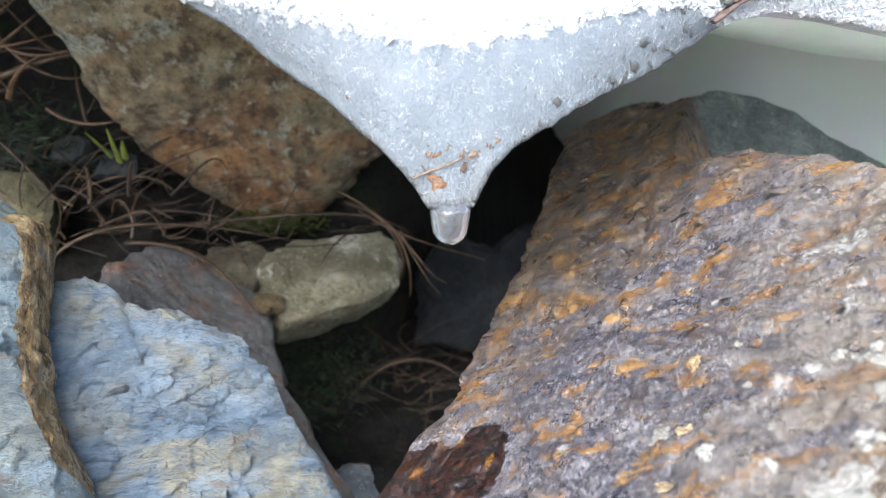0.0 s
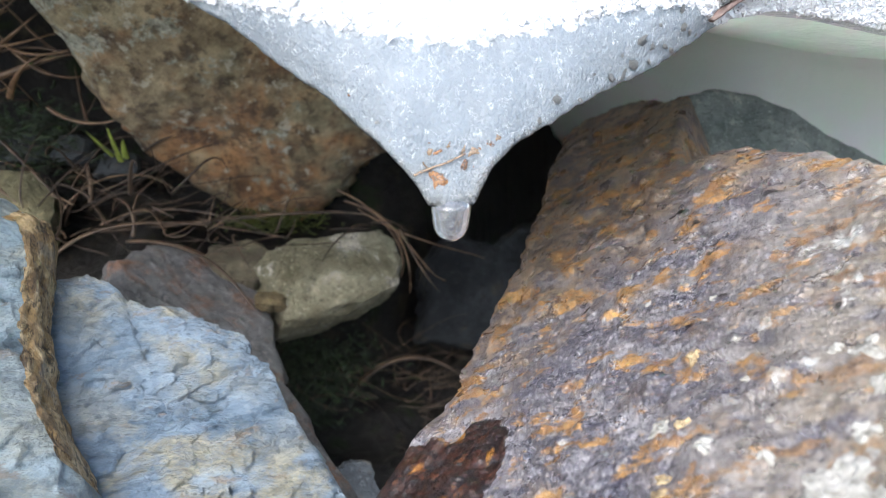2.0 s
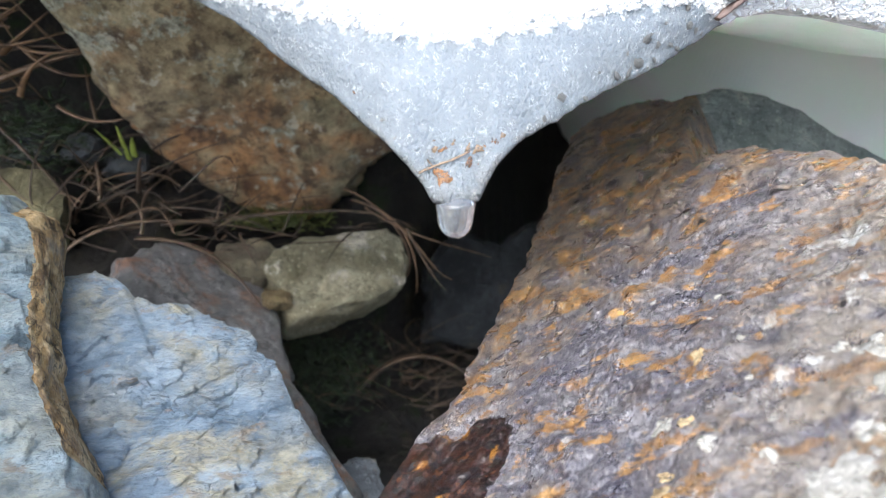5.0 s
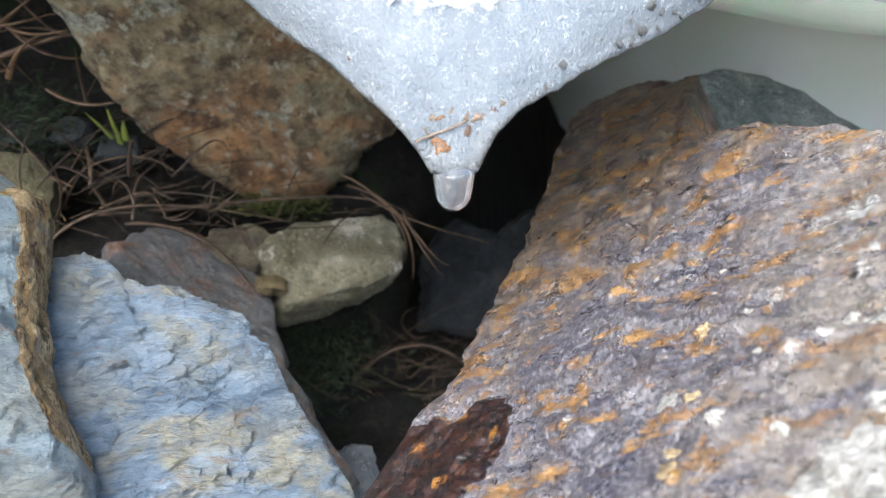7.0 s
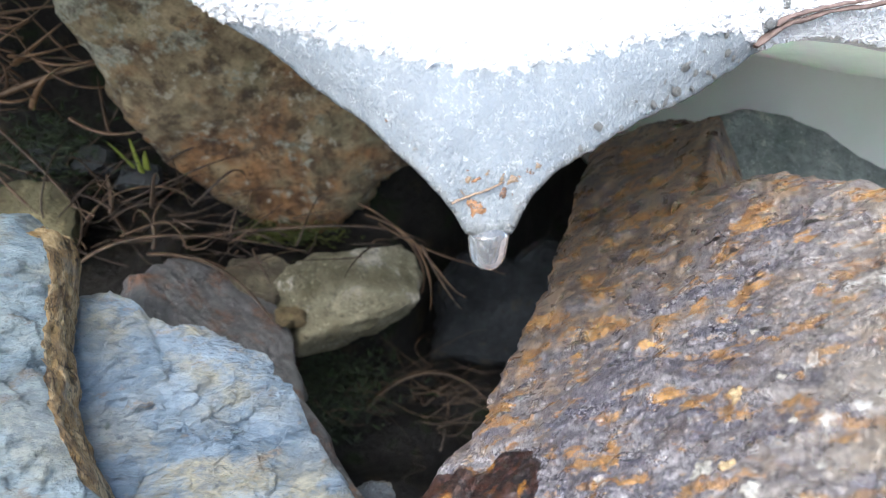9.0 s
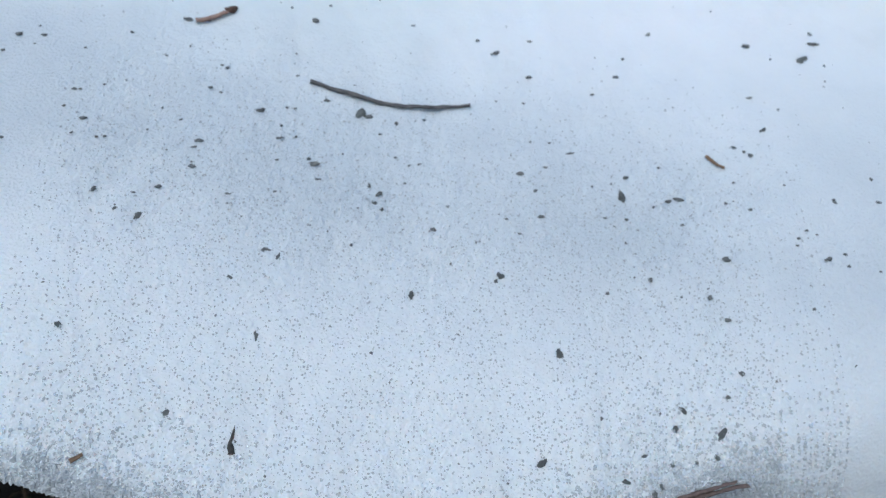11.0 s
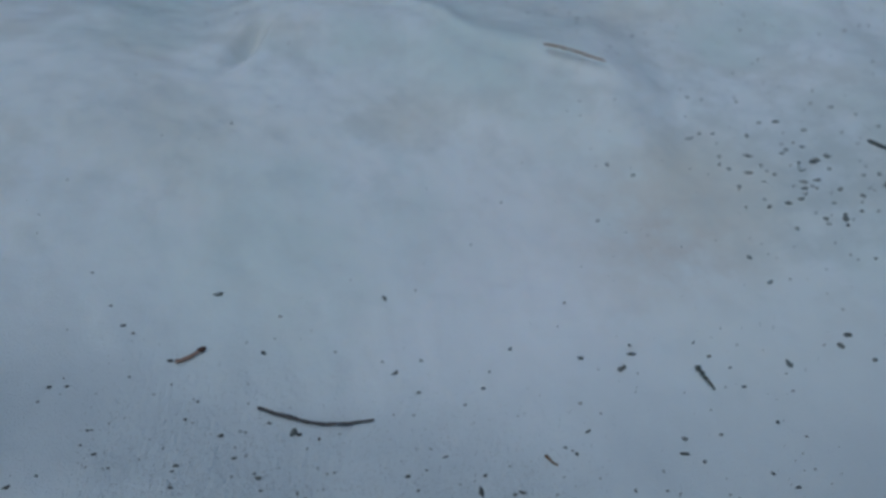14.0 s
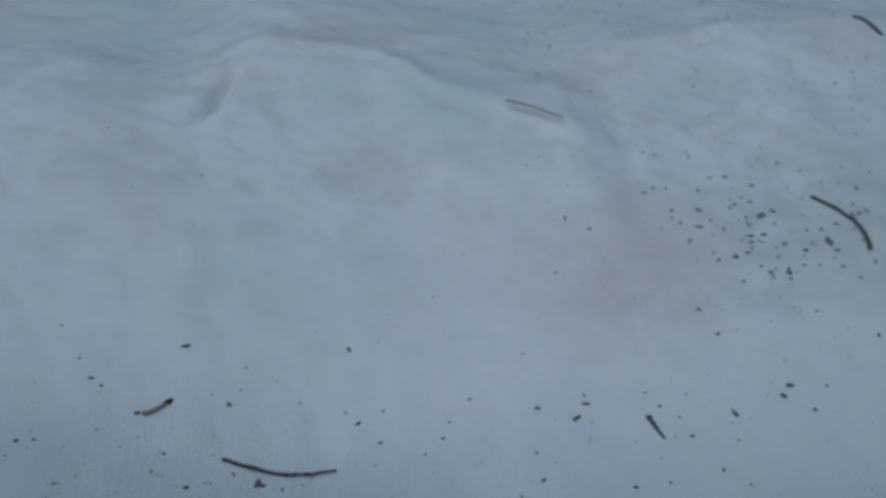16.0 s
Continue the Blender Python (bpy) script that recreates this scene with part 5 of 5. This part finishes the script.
scale_leaf = twig("bud_scale", [(-0.0517, 0.0914), (-0.048, 0.0935), (-0.0448, 0.0963)], 0.0010, BUDSCALE, "small orange-brown bud scale with a dark bud on snow")
bud = part("bud", lump(0.0013, 15, 1.2), BARK, scale_leaf, "dark red-brown bud")
bud.location = (-0.0448, 0.0963, float(snow_z(-0.0448, 0.0963)) + 0.0004)
twig("twig", [(0.0634, 0.0796), (0.065, 0.0785), (0.0669, 0.0775)], 0.0007, ORANGE, "orange-brown bud scale on the snow")
twig("twig", [(-0.0341, 0.0198), (-0.034, 0.0215), (-0.0337, 0.0234)], 0.00065, GRIT, "tiny dark pointed seed on the snow", taper=0.95)
twig("twig", [(-0.0594, 0.0138), (-0.0578, 0.0151)], 0.0006, ORANGE, "tiny yellow-brown leaf bit on the snow")


def face_y(x, z):
    """How far forward the ice face stands at a place near the tip."""
    col = int(np.argmin(np.abs(SURFACE[60, :, 0] - x)))
    return float(np.interp(z, SURFACE[40:110, col, 2], SURFACE[40:110, col, 1])) - 0.0001


def lip_point(x, w):
    """A place on the icy face, w of the way up from the lip."""
    low, high = float(np.interp(x, LIP_X, LIP_Z)), float(snow_z(x, np.interp(x, RIM_X, RIM_Y)))
    z = low + (high - low) * w
    return (x, face_y(x, z) + 0.00005, z)


def lip_twig(keys, radius, mat, label):
    v, f = blade(curve_points(keys, 22), radius, 8, 0.3)
    v = v + 0.3 * radius * np.stack([vnoise(v, 1200, s) for s in (4, 5, 6)], -1)
    return tagged(sheet("twig", v, f, [mat]), label, "twig")


lip_twig([(x, float(fold_line(x)) - 0.0055, float(snow_z(x, fold_line(x) + 0.003)) + 0.0006) for x in (0.081, 0.089, 0.097, 0.106)], 0.0011, PALETWIG, "pale brown twig on the edge of a snow fold")
lip_twig([(0.0385, 0.0225, 0.1362), (0.0420, 0.0238, 0.1385), (0.0490, 0.0262, 0.1402), (0.0615, 0.0285, 0.1416)], 0.0008, GREYBARK, "reddish brown twig lying along the snow's lip")
lip_twig([(0.0410, 0.0235, 0.1388), (0.0470, 0.0258, 0.1407), (0.0550, 0.0278, 0.1418), (0.0590, 0.0285, 0.1428)], 0.0006, GREYBARK, "thin reddish brown twig on the snow's lip")
for k, (x, w, mm) in enumerate([(0.0151, 0.22, 1.5), (0.0232, 0.15, 1.3), (0.0262, 0.2, 1.5), (0.0272, 0.45, 1.0), (0.0250, 0.12, 0.9), (0.0290, 0.3, 1.0), (0.0340, 0.4, 1.0), (0.0335, 0.7, 0.8), (0.0128, 0.10, 0.6), (0.0185, 0.08, 0.6), (0.0205, 0.28, 0.5), (0.0288, 0.12, 0.8), (0.0312, 0.22, 0.7), (0.0325, 0.10, 0.6), (0.0352, 0.25, 0.8), (0.0365, 0.12, 0.7), (0.0300, 0.55, 0.5), (0.0245, 0.35, 0.5)]):
    ob = new("grit", GRAINS[k % 5])
    ob.matrix_world = Matrix.Translation(lip_point(x, w)) @ Euler((1.0, 0.3 * k, k)).to_matrix().to_4x4() @ Matrix.Diagonal((mm / 2000,) * 3).to_4x4()
    tagged(ob, "dark grain of grit melted into the ice face", "grit", "grit on the snow")


def scrap(x, z, wide, high, turn, mat, seed, label):
    """A thin ragged bit of dead leaf that lies on the ice."""
    rs = np.random.default_rng(seed)
    bm = bmesh.new()
    k = 28
    ring = []
    wave = rs.uniform(0, 6.28, 4)
    for a in range(k):
        th = 6.2832 * a / k
        r = 0.82 + 0.22 * math.sin(2 * th + wave[0]) + 0.16 * math.sin(3 * th + wave[1]) + 0.12 * math.sin(5 * th + wave[2]) + rs.uniform(-0.10, 0.10)
        ring.append((0.5 * wide * r * math.cos(th), 0.5 * high * r * math.sin(th)))
    thin = 0.02 * min(wide, high)
    front = [bm.verts.new((u, -thin * (0.5 + 0.5 * rs.random()), v)) for u, v in ring]
    back = [bm.verts.new((u, 0.00015, v)) for u, v in ring]
    mid = bm.verts.new((0, -thin * 1.3, 0))
    for a in range(k):
        b = (a + 1) % k
        bm.faces.new((front[a], front[b], mid))
        bm.faces.new((front[b], front[a], back[a], back[b]))
    bm.faces.new(back)
    ob = part("plant_scrap", bm, mat)
    ob.matrix_world = Matrix.Translation((x, face_y(x, z) + 0.00012, z)) @ Matrix.Rotation(-0.42, 4, "X") @ Matrix.Rotation(turn, 4, "Y")
    return tagged(ob, label, "plant scrap")


for x, z, mm, mat in [(-0.0117, 0.1306, 0.8, BROWNBIT), (-0.0081, 0.1274, 0.75, GRIT2), (-0.0065, 0.1253, 0.5, GRIT2)]:
    scrap(x, z, mm / 1000, mm / 1000, 0.4, mat, int(1000 * z), "tiny brown crumb frozen into the ice face")


def on_face(keys):
    return [(x, face_y(x, z) - 0.0001, z) for x, z in keys]


lip_twig(on_face([(-0.0036, 0.1212), (-0.0018, 0.1217), (0.0000, 0.1223), (0.0016, 0.1229), (0.0030, 0.1235)]), 0.00030, TAN, "thin tan straw frozen to the ice tip")
lip_twig(on_face([(-0.0024, 0.1227), (-0.0022, 0.1223), (-0.0018, 0.1219)]), 0.00022, TAN, "short tan straw bit frozen to the ice tip")
scrap(-0.0004, 0.1203, 0.0029, 0.0027, 0.3, LEAF, 1, "orange-brown scrap of dead leaf frozen to the ice tip")
scrap(0.0026, 0.1222, 0.0013, 0.0030, 0.12, BROWNBIT, 2, "dark brown scrap of bark frozen to the ice tip")
for k, (x, z, w, h) in enumerate([(-0.0014, 0.1241, 0.0018, 0.0010), (-0.0005, 0.1239, 0.0012, 0.0010), (-0.0016, 0.1250, 0.0006, 0.0006), (0.0008, 0.1246, 0.0009, 0.0007), (0.0038, 0.1236, 0.0026, 0.0012), (0.0052, 0.1240, 0.0014, 0.0008), (0.0062, 0.1246, 0.0013, 0.0008), (0.0071, 0.1252, 0.0013, 0.0009), (0.0026, 0.1240, 0.0010, 0.0016), (0.0042, 0.1220, 0.0007, 0.0010)]):
    scrap(x, z, w, h, -0.5 + 0.13 * k, (TAN, LEAF, BROWNBIT, TAN)[k % 4], 10 + k, "small brown scrap of plant frozen into the ice")
for k, (x, y, mm) in enumerate([(0.0385, 0.0240, 1.3), (0.0402, 0.0232, 1.5), (0.0430, 0.0262, 1.2), (0.0446, 0.0275, 0.9), (0.0375, 0.0262, 0.9), (0.0470, 0.0300, 1.0), (0.0482, 0.0340, 1.1), (0.0560, 0.0320, 0.9), (0.0500, 0.0365, 0.9), (0.0415, 0.0300, 0.7), (0.0595, 0.0390, 1.0), (0.0520, 0.0310, 0.7)]):
    grit(x, y, mm, k, 0.7 * k, "dark crumb of bark on the snow's lip")
